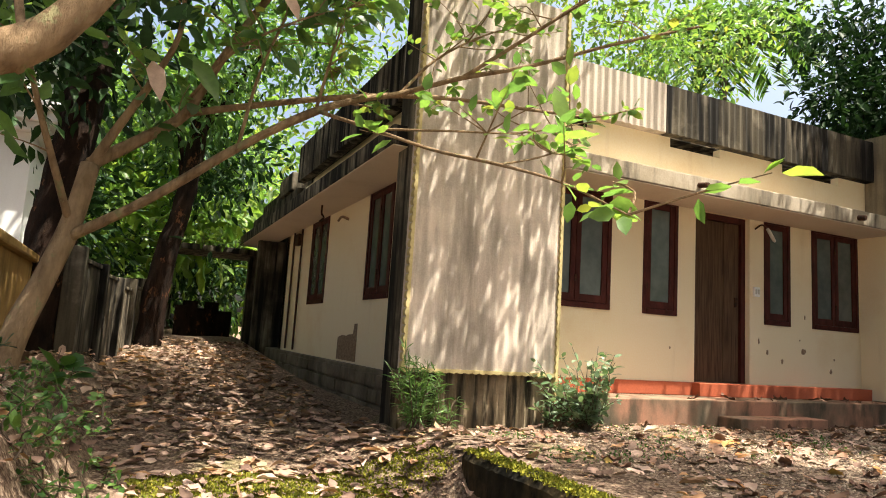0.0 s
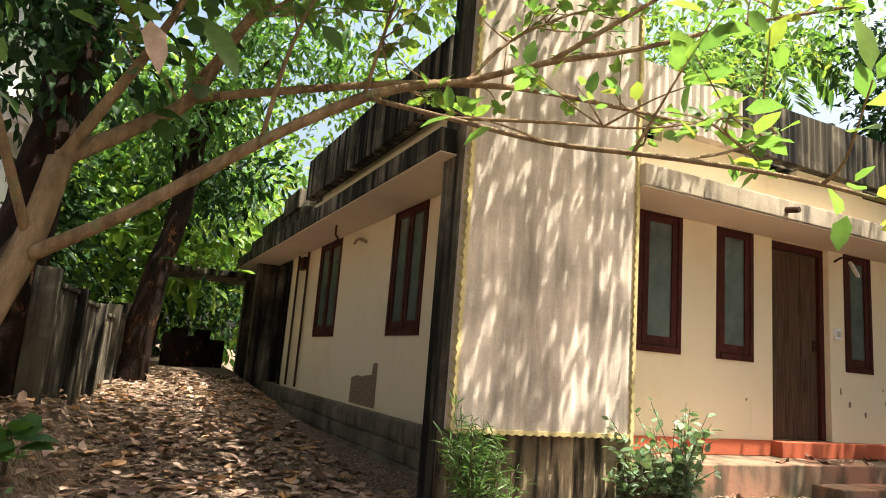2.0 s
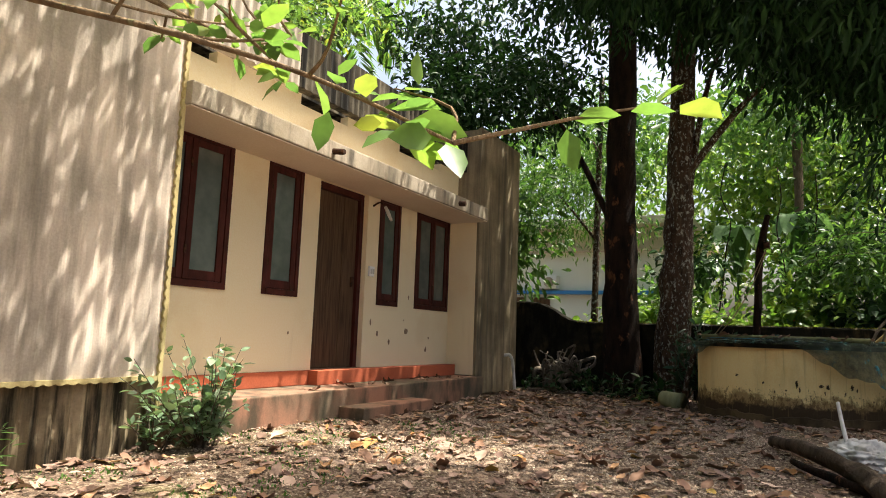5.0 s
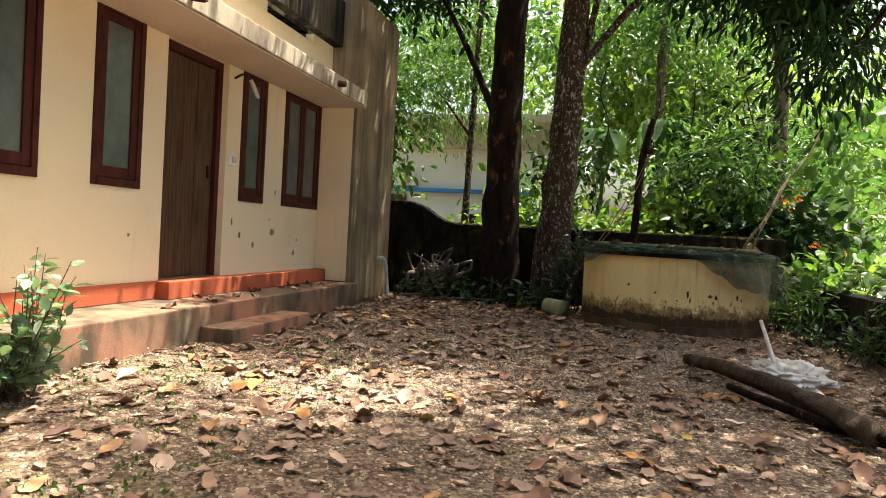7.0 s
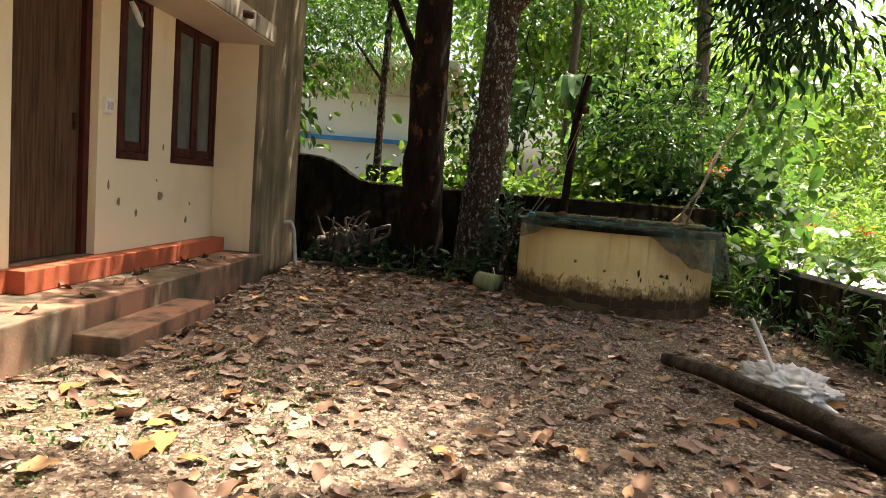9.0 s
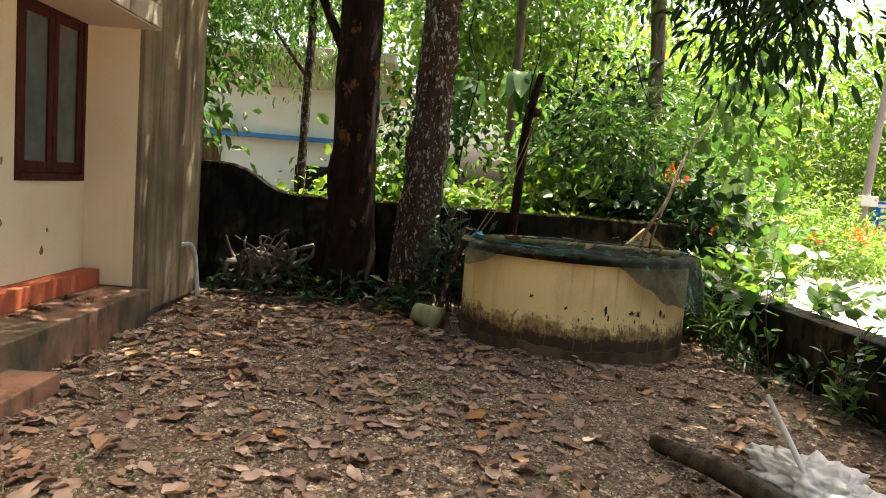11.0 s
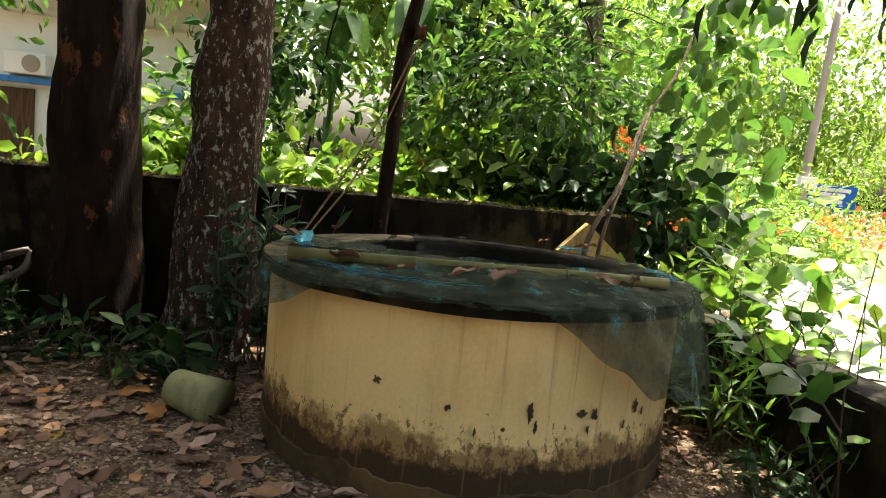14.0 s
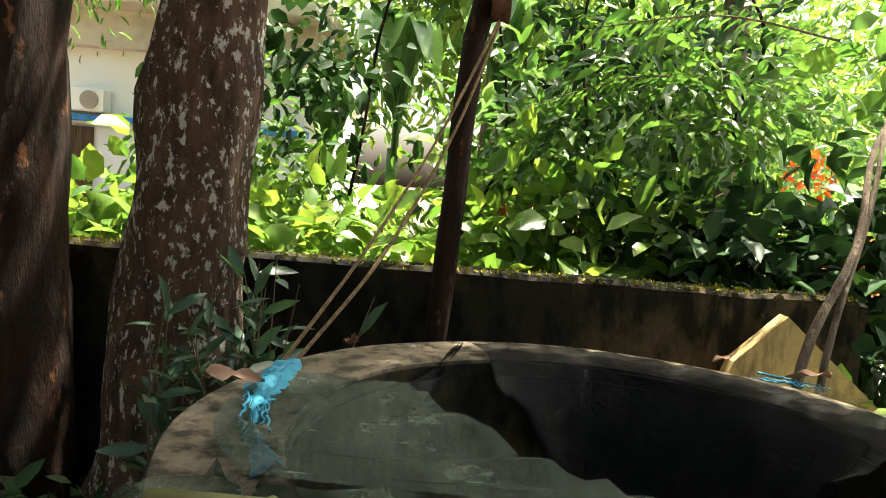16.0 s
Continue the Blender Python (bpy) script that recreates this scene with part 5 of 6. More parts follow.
small_plant("creeper", (9.9, -0.62, 0.45), "broad-leaved creeper on the road wall", 12, 0.5, 0.17, LEAF_BRIGHT, 94, 0.7, 8, 0.8, "creeper", 8)
small_plant("creeper", (9.2, -0.5, 0.5), "broad-leaved creeper hanging over the road wall", 12, 0.5, 0.16, LEAF_MID, 96, 0.7, 9, 0.8, "creeper", 8)
small_plant("creeper", (10.3, -0.5, 0.5), "broad-leaved creeper hanging over the road wall", 12, 0.6, 0.16, LEAF_MID, 97, 0.7, 9, 0.7, "creeper", 8)

stems = thing("sapling_pair", (10.55, 0.69, 0.87), "two thin leaning saplings rising behind the well", "sapling")
part("stem", limb(bmesh.new(), [(10.6, 0.6, 0.2), (10.66, 0.55, 0.95), (10.9, 0.25, 1.4), (11.25, 0.0, 1.85), (11.5, -0.35, 2.3), (11.75, -0.6, 2.8)], 0.022, 0.01, 7, 0.2, 2), BARK_GREY, stems, "", True)
part("stem", limb(bmesh.new(), [(10.62, 0.5, 0.2), (10.7, 0.44, 0.95), (11.0, 0.15, 1.55), (11.35, -0.1, 2.0)], 0.018, 0.009, 7, 0.2, 3), BARK_GREY, stems, "", True)
crown("crown", [((11.6, -0.7, 2.3), (0.5, 0.5, 0.5), 14), ((11.8, -0.9, 2.9), (0.6, 0.6, 0.3), 12)], 6, 0.2, LEAF_MID, stems, 95, 0.18, 0.8, 0.7)

# ---- well fittings ----
def on_well(a, r, z):
    return Vector((WELL.x + r * math.cos(a), WELL.y + r * math.sin(a), z))


def net_sheet(a0, a1, profile, n=70, seed=0.0, fold=0.03):
    """A cloth over the rim from angle a0 to a1; profile(f) gives (radius, height) pairs."""
    bm = bmesh.new()
    prev = None
    for i in range(n + 1):
        f = i / n
        a = a0 + (a1 - a0) * f
        row = []
        for j, (r, z) in enumerate(profile(f)):
            w = noise.noise(Vector((f * 30, j * 0.35, seed))) * fold + noise.noise(Vector((f * 75, j * 0.5, seed + 3))) * fold * 0.6
            w2 = noise.noise(Vector((f * 20, j * 0.8, seed + 5))) * fold
            row.append(bm.verts.new(on_well(a, r + w + (fold if r > 1.0 else 0), z + w2 * 0.8)))
        if prev:
            for k in range(len(row) - 1):
                bm.faces.new((prev[k], row[k], row[k + 1], prev[k + 1]))
        prev = row
    bm.normal_update()
    return bm


FRONT_FROM, FRONT_TO = 112, 292


def net_front(f):
    """From the bamboo pole over the rim, hanging down at both ends."""
    a = radians(FRONT_FROM + (FRONT_TO - FRONT_FROM) * f)
    hang = 0.012 + 0.012 * noise.noise(Vector((f * 5, 0, 0))) + 0.17 * smooth01(0.16, 0.02, f) + 0.3 * smooth01(0.38, 0.52, f) + 0.18 * smooth01(0.5, 0.7, f) + 0.04 * noise.noise(Vector((f * 26, 7, 0))) * smooth01(0.36, 0.5, f)
    inner = min(0.96, max(0.54, 0.54 / max(0.3, -math.cos(a))))
    if f > 0.82:
        inner = 0.86
    over = 0.968 if inner < 0.95 and f < 0.8 else 0.9
    return [(inner - 0.035, over - 0.07), (inner - 0.02, over - 0.01), (inner + 0.015, over), (inner + (1.0 - inner) * 0.4, 0.925), (1.0, 0.902), (1.08, 0.9), (1.125, 0.885)] + [(1.13 + 0.018 * k * smooth01(0.03, 0.3, hang), 0.875 - hang * k / 6) for k in range(1, 7)]


def net_back(f):
    """Over the far rim and down into the shaft, lower and lower towards the road."""
    d = 0.06 + 0.95 * smooth01(0.0, 0.45, f) * smooth01(1.0, 0.8, f)
    return [(0.56 + 0.1 * (1 - d), 0.84 - d), (0.62, 0.84 - d * 0.75), (0.68, 0.84 - d * 0.5), (0.73, 0.84 - d * 0.25), (0.79, 0.88), (0.84, 0.905), (0.9, 0.905), (0.99, 0.9)]


def patch(a, b, c, d, sag, seed, n=48, m=18, bow=0.0):
    """A slack cloth between the edges a-b and d-c; the edge a-d may bow outwards."""
    bm = bmesh.new()
    prev = None
    for i in range(n + 1):
        f = i / n
        row = []
        for j in range(m + 1):
            q = j / m
            p = a.lerp(b, f).lerp(d.lerp(c, f), q)
            away = Vector((p.x - WELL.x, p.y - WELL.y, 0)).normalized()
            p += away * bow * (1 - f) * math.sin(math.pi * q)
            free = math.sin(math.pi * min(1.0, 0.08 + f * 0.75)) * math.sin(math.pi * (0.05 + 0.9 * q))
            fan = noise.noise(Vector((q * 9 + f * 1.5, f * 1.2, seed))) + 0.5 * noise.noise(Vector((q * 22 + f * 3, f, seed + 4)))
            p.z += -sag * free + 0.035 * fan * (0.2 + f)
            row.append(bm.verts.new(p))
        if prev:
            for k in range(m):
                bm.faces.new((prev[k], row[k], row[k + 1], prev[k + 1]))
        prev = row
    bm.normal_update()
    return bm


net = thing("well_net", tuple(WELL + Vector((0, 0, 0.88))), "torn dark green shade net draped over the well rim", "net")
part("net_sheet", net_sheet(radians(FRONT_FROM), radians(FRONT_TO), net_front, 260, 1.0, 0.026), NET_RIM, net, "", True)
TIE = Vector((10.26, 2.015, 0.885))
part("net_sheet", patch(on_well(radians(70), 0.99, 0.915), TIE, Vector((9.35, 1.5, 0.965)), Vector((9.37, 2.28, 0.965)), 0.05, 3.0, bow=0.12), NET, net, "", True)
part("net_sheet", patch(TIE, on_well(radians(22), 1.0, 0.905), on_well(radians(20), 1.03, 0.9), TIE + Vector((0.03, -0.05, -0.06)), 0.05, 6.0, 20, 6), NET_BLACK, net, "", True)
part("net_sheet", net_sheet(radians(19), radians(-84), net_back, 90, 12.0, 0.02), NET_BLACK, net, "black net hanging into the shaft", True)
sr = np.random.default_rng(14)


def fibres(count, a0, a1, profile, thick, scatter_r):
    """Frayed blue plastic strands along the rim; profile(f) gives (radius, height)."""
    for _ in range(count):
        lo = a0 + (a1 - a0) * sr.uniform(0, 0.55)
        hi = lo + (a1 - a0) * sr.uniform(0.2, 0.45)
        off = sr.normal() * scatter_r
        pts = []
        for i in range(12):
            a = lo + (hi - lo) * i / 11
            r, z = profile(min(1, max(0, (a - a0) / (a1 - a0))))
            pts.append(on_well(radians(a), r + off + 0.005 * sr.normal(), z + 0.003 * abs(sr.normal())))
        part("blue_strip", tube(bmesh.new(), smooth_line(pts, 4), thick * sr.uniform(0.5, 1.3), 4, 0.8, lo), BLUE_PLASTIC, net, "frayed blue plastic strand", True)


def bunch(f):
    return (1.0 - 0.14 * f, 0.93 - 0.03 * f)


def along_edge(f):
    return (1.06 - 0.04 * f, 0.918)


def right_edge(f):
    return (1.02 - 0.1 * f, 0.925)


def bunched(f):
    r, z = bunch(f)
    w = 0.03 + 0.02 * math.sin(f * 7)
    return [(r - w, z - 0.02), (r - w * 0.5, z), (r, z + 0.008), (r + w * 0.5, z - 0.005), (r + w, z - 0.02)]


part("blue_strip", net_sheet(radians(66), radians(112), bunched, 50, 2.0, 0.014), BLUE_PLASTIC, net, "crumpled blue plastic strip", True)
fibres(10, 66, 112, bunch, 0.003, 0.02)
fibres(12, 116, 182, along_edge, 0.0011, 0.036)
fibres(12, 242, 268, right_edge, 0.0035, 0.03)
fibres(5, 300, 322, right_edge, 0.003, 0.03)

pole = thing("bamboo_pole", (9.35, 1.6, 0.93), "mossy bamboo pole lying across the well rim", "pole")
pa, pb = Vector((9.29, 2.42, 0.935)), Vector((9.22, 0.68, 0.935))
part("culm", limb(bmesh.new(), [pa, pa.lerp(pb, 0.5), pb], 0.03, 0.026, 10, 0.05, 1), BAMBOO, pole, "", True)
for f in (0.12, 0.32, 0.52, 0.72, 0.9):
    q = pa.lerp(pb, f)
    d = (pb - pa).normalized()
    part("culm_ring", tube(bmesh.new(), [q - d * 0.008, q, q + d * 0.008], [0.03, 0.034, 0.03], 10), BAMBOO, pole)

post = thing("pulley_post", (11.24, 1.85, 0.0), "dark weathered wooden post with a pulley", "post")
part("shaft", limb(bmesh.new(), [(11.2, 1.98, -0.1), (11.22, 1.93, 0.9), (11.25, 1.89, 1.6), (11.27, 1.86, 2.2)], 0.055, 0.05, 8, 0.3, 6), BARK_DARK, post, "", True)
part("fork", limb(bmesh.new(), [(11.27, 1.86, 2.18), (11.27, 1.8, 2.5), (11.27, 1.74, 2.75)], 0.05, 0.045, 8, 0.3, 7), BARK_DARK, post, "", True)
bm = bmesh.new()
tube(bm, [(11.2, 1.72, 2.3), (11.2, 1.75, 2.3), (11.2, 1.77, 2.3), (11.2, 1.8, 2.3)], [0.06, 0.05, 0.05, 0.06], 14)
part("pulley", bm, DARKIRON, post, "rusty pulley wheel", True)
rope = thing("coir_rope", (10.2, 2.4, 0.9), "coir rope running from the post to the rim", "rope")
for k in (0, 1):
    part("strand", limb(bmesh.new(), [(11.2, 1.76, 2.26 - 0.02 * k), (10.9, 1.98 - 0.05 * k, 1.72), (10.55, 2.22 - 0.07 * k, 1.25), (10.28, 2.42 - 0.04 * k, 0.92)], 0.0065, 0.0065, 6, 0.35, k), ROPE, rope)

bucket = thing("bucket", (9.72, 2.9, 0.12), "old greenish bucket lying on its side", "bucket")
bm = bmesh.new()
d = Vector((-0.35, -0.85, -0.16)).normalized()
c = Vector((9.82, 3.0, 0.12))
tube(bm, [c, c + d * 0.02, c + d * 0.15, c + d * 0.28, c + d * 0.29, c + d * 0.27, c + d * 0.05], [0.085, 0.095, 0.11, 0.125, 0.132, 0.115, 0.08], 20, 0.04)
part("body", bm, BUCKET, bucket, "", True)
part("handle", limb(bmesh.new(), [c + d * 0.27 + Vector((0.09, -0.09, 0)), c + d * 0.4 + Vector((0, 0, -0.08)), c + d * 0.27 + Vector((-0.09, 0.09, 0))], 0.004, 0.004, 6), DARKIRON, bucket)

stone = thing("cement_slab", (11.1, 0.35, 0.9), "broken ochre cement slab leaning behind the well", "slab")
bm = bmesh.new()
vs = [bm.verts.new(p) for p in ((11.08, 0.8, 0.3), (11.02, -0.15, 0.3), (11.02, -0.16, 0.58), (11.1, 0.38, 1.06), (11.1, 0.6, 0.84), (11.16, 0.8, 0.3), (11.1, -0.15, 0.3), (11.1, -0.16, 0.58), (11.18, 0.38, 1.06), (11.18, 0.6, 0.84))]
bm.faces.new([vs[i] for i in (0, 1, 2, 3, 4)])
bm.faces.new([vs[i] for i in (9, 8, 7, 6, 5)])
for i in range(5):
    bm.faces.new([vs[i], vs[5 + i], vs[5 + (i + 1) % 5], vs[(i + 1) % 5]])
part("slab", bm, SPLASH, stone)

lean = thing("leaning_stick", (10.02, 2.75, 0.0), "dark mossy stick leaning against the well", "stick")
part("shaft", limb(bmesh.new(), [(10.05, 2.78, -0.03), (9.98, 2.7, 0.35), (9.94, 2.6, 0.72), (9.93, 2.56, 0.84)], 0.036, 0.03, 8, 0.3, 3), BARK_LICHEN, lean, "", True)

# ---- stump with roots ----
stump = thing("uprooted_stump", (11.0, 4.75, 0), "bleached uprooted stump with twisting roots", "stump")
g = np.random.default_rng(31)
part("bole", limb(bmesh.new(), [(10.9, 4.9, 0.05), (10.85, 4.8, 0.25), (10.8, 4.75, 0.45)], 0.14, 0.1, 10, 0.5, 3), DRIFT, stump, "", True)
for i in range(38):
    s = Vector((10.85, 4.75, 0.32)) + Vector((g.normal() * 0.08, g.normal() * 0.16, g.normal() * 0.1))
    d = Vector((g.normal() * 0.5 - 0.2, g.normal() * 0.8, g.normal() * 0.7 + 0.1)).normalized()
    ln = g.uniform(0.14, 0.42)
    e = s + d * ln
    e.z = max(0.03, e.z)
    m = s.lerp(e, 0.5) + Vector(g.normal(size=3)) * 0.1
    part("root", limb(bmesh.new(), [s, m, e], g.uniform(0.016, 0.05), 0.008, 7, 0.9, i), DRIFT, stump, "", True)
for i, (a, b, r) in enumerate((((11.0, 5.35, 0.06), (10.75, 4.7, 0.07), 0.05), ((10.6, 5.2, 0.03), (10.3, 4.3, 0.05), 0.02), ((10.3, 4.6, 0.03), (10.6, 3.6, 0.04), 0.018), ((10.9, 4.2, 0.05), (10.7, 3.5, 0.25), 0.025))):
    t = thing("dead_branch", a, "bleached dead branch lying in the litter", "branch", "dead branches")
    a, b = Vector(a), Vector(b)
    part("stick", limb(bmesh.new(), [a, a.lerp(b, 0.5) + Vector((0.05, 0.06, 0.02)), b], r, r * 0.5, 7, 0.4, i), DRIFT, t, "", True)

# ---- logs and sack ----
BARK_LOG = barky("log_bark", (0.035, 0.025, 0.018), (0.13, 0.095, 0.065), (0.2, 0.17, 0.13), 0.66, 10, 9)
t = thing("log", (6.0, 1.3, 0.05), "long dark fallen log", "log")
part("stem", limb(bmesh.new(), [(6.95, 1.58, 0.05), (6.3, 1.35, 0.1), (5.6, 1.1, 0.1), (4.9, 0.95, 0.08)], 0.042, 0.066, 12, 0.5, 4, 9), BARK_LOG, t, "", True)
t = thing("log", (5.6, 1.3, 0.05), "shorter dark branch beside the log", "log")
part("stem", limb(bmesh.new(), [(6.0, 1.42, 0.04), (5.6, 1.3, 0.06), (5.1, 1.0, 0.05), (4.7, 0.8, 0.1)], 0.018, 0.036, 8, 0.6, 5, 9), BARK_DARK, t, "", True)
sack = thing("cement_sack", (6.45, 0.98, 0.05), "crumpled dirty white sack", "sack")
bm = bmesh.new()
bmesh.ops.create_icosphere(bm, subdivisions=5, radius=1)
for v in bm.verts:
    k = v.co.copy()
    v.co = Vector((k.x * 0.3, k.y * 0.2, max(-0.3, k.z) * 0.1)) * (1 + 0.45 * noise.noise(k * 2.3) + 0.55 * abs(noise.noise(k * 4)) + 0.3 * abs(noise.noise(k * 9)) + 0.1 * noise.noise(k * 22))
    v.co += Vector((6.45, 0.95, 0.05))
part("cloth", bm, SACK, sack, "", True)
t = thing("stick", (6.5, 0.95, 0.2), "pale stripped stick leaning on the sack", "stick")
part("shaft", limb(bmesh.new(), [(6.3, 1.05, 0.08), (6.5, 1.08, 0.26), (6.72, 1.1, 0.42)], 0.016, 0.014, 7, 0.1), SACK, t, "", True)

# ---- fittings on the house ----
t = thing("drain_pipe", (10.28, 5.41, 0.0), "grey plastic pipe bend leaving the pier", "pipe")
part("pipe", limb(bmesh.new(), [(10.22, 5.44, 0.55), (10.24, 5.36, 0.56), (10.27, 5.32, 0.48), (10.28, 5.3, 0.3), (10.26, 5.26, 0.0)], 0.028, 0.022, 10), WHITEPVC, t, "", True)
t = thing("switch_box", (7.14, 5.89, 1.55), "small white switch box beside the door", "switch")
part("body", boxed((7.09, 7.19, 5.868, 5.899, 1.5, 1.62), bevel=0.006), WHITEWALL, t)
part("switch", boxed((7.105, 7.13, 5.86, 5.868, 1.53, 1.59)), WHITEPVC, t)
part("switch", boxed((7.15, 7.175, 5.86, 5.868, 1.53, 1.59)), WHITEPVC, t)
t = thing("wall_lamp", (7.2, 5.88, 2.3), "bare bulb holder on a bracket by the window", "lamp")
part("bracket", limb(bmesh.new(), [(7.14, 5.9, 2.36), (7.14, 5.8, 2.4), (7.16, 5.74, 2.34)], 0.012, 0.01, 7), DARKIRON, t)
part("bulb", tube(bmesh.new(), [(7.16, 5.74, 2.35), (7.18, 5.72, 2.3), (7.22, 5.69, 2.2), (7.23, 5.68, 2.18)], [0.018, 0.022, 0.02, 0.01], 10), WHITEPVC, t, "white bulb", True)
t = thing("spout", (8.3, 5.25, 2.56), "short black drain spout in the sunshade edge", "spout")
part("pipe", tube(bmesh.new(), [(8.25, 5.31, 2.57), (8.25, 5.22, 2.56), (8.25, 5.2, 2.56)], [0.035, 0.035, 0.03], 12), DARKIRON, t)
t = thing("spout", (5.55, 5.25, 2.56), "short rusty drain spout in the sunshade edge", "spout")
part("pipe", tube(bmesh.new(), [(5.55, 5.31, 2.57), (5.55, 5.18, 2.55), (5.55, 5.16, 2.55)], [0.03, 0.03, 0.026], 12), DARKIRON, t)
for i, (x, z, w, h) in enumerate(((7.35, 0.82, 0.03, 0.06), (7.62, 0.72, 0.03, 0.05), (8.02, 0.86, 0.08, 0.07), (8.55, 0.62, 0.04, 0.05), (8.62, 0.78, 0.02, 0.03), (5.75, 0.8, 0.02, 0.025), (7.2, 0.95, 0.02, 0.06), (8.05, 1.3, 0.02, 0.05), (7.95, 1.0, 0.02, 0.02))):
    bm = bmesh.new()
    vs = [bm.verts.new((x + w * math.cos(a) * (0.6 + 0.5 * noise.noise(Vector((a, i, 0)))), 5.897, z + h * math.sin(a) * (0.6 + 0.5 * noise.noise(Vector((a, i, 3)))))) for a in [0.7 * k for k in range(9)]]
    fc = bm.faces.new(vs)
    bm.normal_update()
    bmesh.ops.solidify(bm, geom=[fc], thickness=0.004)
    part("paint_chip", bm, CHIP, bpy.data.objects["wall_front"])
bm = bmesh.new()
vs = [bm.verts.new((2.667, 8.4 + 0.42 * u, 0.62 + 0.26 * v)) for u, v in ((-1, -0.9), (-0.97, 0.92), (-0.7, 0.9), (-0.62, 0.42), (-0.1, 0.36), (0.02, 0.3), (0.5, 0.33), (0.96, 0.2), (1.0, -0.9))]
fc = bm.faces.new(vs)
bm.normal_update()
bmesh.ops.solidify(bm, geom=[fc], thickness=0.004)
part("peeled_patch", bm, CHIP, bpy.data.objects["wall_side"], "peeled patch of dark bare plaster")
for y in (11.35, 11.95):
    t = thing("wall_pipe", (2.64, y, 0.4), "thin rusty pipe running down the side wall", "pipe")
    part("pipe", tube(bmesh.new(), [(2.64, y, 0.4), (2.64, y, 2.46)], 0.018, 8), DARKIRON, t)
t = thing("meter_box", (2.64, 11.6, 2.25), "small brown meter box under the sunshade", "box")
part("case", boxed((2.6, 2.672, 11.5, 11.72, 2.2, 2.4), bevel=0.006), DARKIRON, t)
t = thing("hook", (2.4, 9.3, 2.3), "black iron hook hanging from the sunshade", "hook")
part("rod", limb(bmesh.new(), [(2.35, 9.0, 2.48), (2.35, 9.0, 2.36), (2.38, 8.98, 2.3), (2.33, 9.02, 2.24)], 0.016, 0.012, 7, 0.4), DARKIRON, t)
t = thing("wall_bracket", (2.62, 8.8, 2.3), "small insulator bracket on the side wall", "bracket")
part("arm", limb(bmesh.new(), [(2.672, 8.75, 2.28), (2.6, 8.85, 2.32), (2.58, 8.95, 2.27)], 0.018, 0.014, 7, 0.3), CHIP, t)

# ---- left side: canopy, tank, neighbour ----
structure("side_canopy", boxed((0.9, 3.0, 14.6, 16.0, 2.25, 2.37), bevel=0.015), MOULD, "small concrete canopy over the side door", "canopy")
structure("side_return", boxed((2.3, 3.04, 13.6, 13.8, 0.2, 2.484), (2.35, 2.55, 15.0, 15.25, 0.2, 2.25)), MOULD, "black-streaked white return wall", "wall")
for i, (x, y) in enumerate(((1.2, 14.8), (1.6, 14.75), (2.0, 14.85))):
    small_plant("canopy_weed", (x, y, 2.37), "leafy weed growing on the side canopy", 6, 0.35, 0.16, LEAF_BRIGHT, 210 + i, 0.4, 7, 0.5, "weed", 3)
thicket("shrubs", "large sunlit leaves behind the side canopy", [((1.4, 17.0, 3.0), (1.3, 0.8, 1.2), 50), ((-0.3, 16.5, 2.6), (0.8, 0.8, 1.0), 24)], 7, 0.5, LEAF_BRIGHT, 54, 0.45, 0.4)
t = thing("hanging_cable", (2.33, 5.75, 2.48), "thin black cable hanging below the side sunshade", "cable")
part("wire", limb(bmesh.new(), [(2.33, 5.9, 2.48), (2.31, 5.92, 2.3), (2.33, 5.96, 2.16), (2.4, 6.05, 2.05), (2.5, 6.2, 2.14), (2.64, 6.5, 2.36)], 0.006, 0.006, 6), DARKIRON, t, "", True)
t = thing("rubbish_heap", (1.5, 15.6, 0.4), "dark heap of old boards under the canopy", "heap")
for i in range(7):
    a = 0.15 * i
    part("board", boxed((0.95 + a, 1.25 + a, 15.2 + 0.05 * i, 15.26 + 0.05 * i, 0.3, 1.1 + 0.12 * math.sin(i * 2)), bevel=0.01), BARK_DARK, t)
fence = thing("panel_fence", (-0.45, 7.6, 0.2), "streaked concrete panel fence beside the drive", "fence", "", "structure")
FA, FB = Vector((-0.45, 7.6, 0)), Vector((1.1, 20.0, 0))
FD = (FB - FA).normalized()
for i in range(9):
    p = FA + FD * 1.38 * i
    z0 = ground_height(p.x, p.y) - 0.1
    m = Matrix.Translation((p.x, p.y, z0)) @ Matrix.Rotation(-math.atan2(FD.x, FD.y), 4, "Z")
    for nm, bx in (("fence_post", (-0.08, 0.1, -0.08, 0.08, 0, 1.18)), ("fence_panel", (-0.05, 0.02, 0.085, 1.295, 0, 1.05)), ("coping", (-0.07, 0.04, 0.085, 1.295, 1.052, 1.1))):
        bm = boxed(bx, bevel=0.01)
        bmesh.ops.transform(bm, matrix=m, verts=bm.verts)
        part(nm, bm, MOULD, fence)
structure("wall_neighbour", boxed((-0.95, -0.8, 5.2, 8.2, -0.4, 1.22), (-1.0, -0.75, 5.15, 8.25, 1.22, 1.3), bevel=0.02), OCHREWALL, "ochre neighbour wall behind the tree", "wall")
h = thing("neighbour_house", (-5.5, 11.5, 0), "white neighbour house with a moulded cornice", "house")
part("wall", boxed((-9, -1.25, 9.7, 14, 0, 4.6)), WHITEWALL, h)
part("cornice", boxed((-9.2, -1.1, 9.55, 14.2, 3.0, 3.12), (-9.3, -1.0, 9.45, 14.3, 3.12, 3.26), (-9.4, -0.9, 9.35, 14.4, 3.26, 3.36), bevel=0.02), WHITEWALL, h, "white stepped cornice")
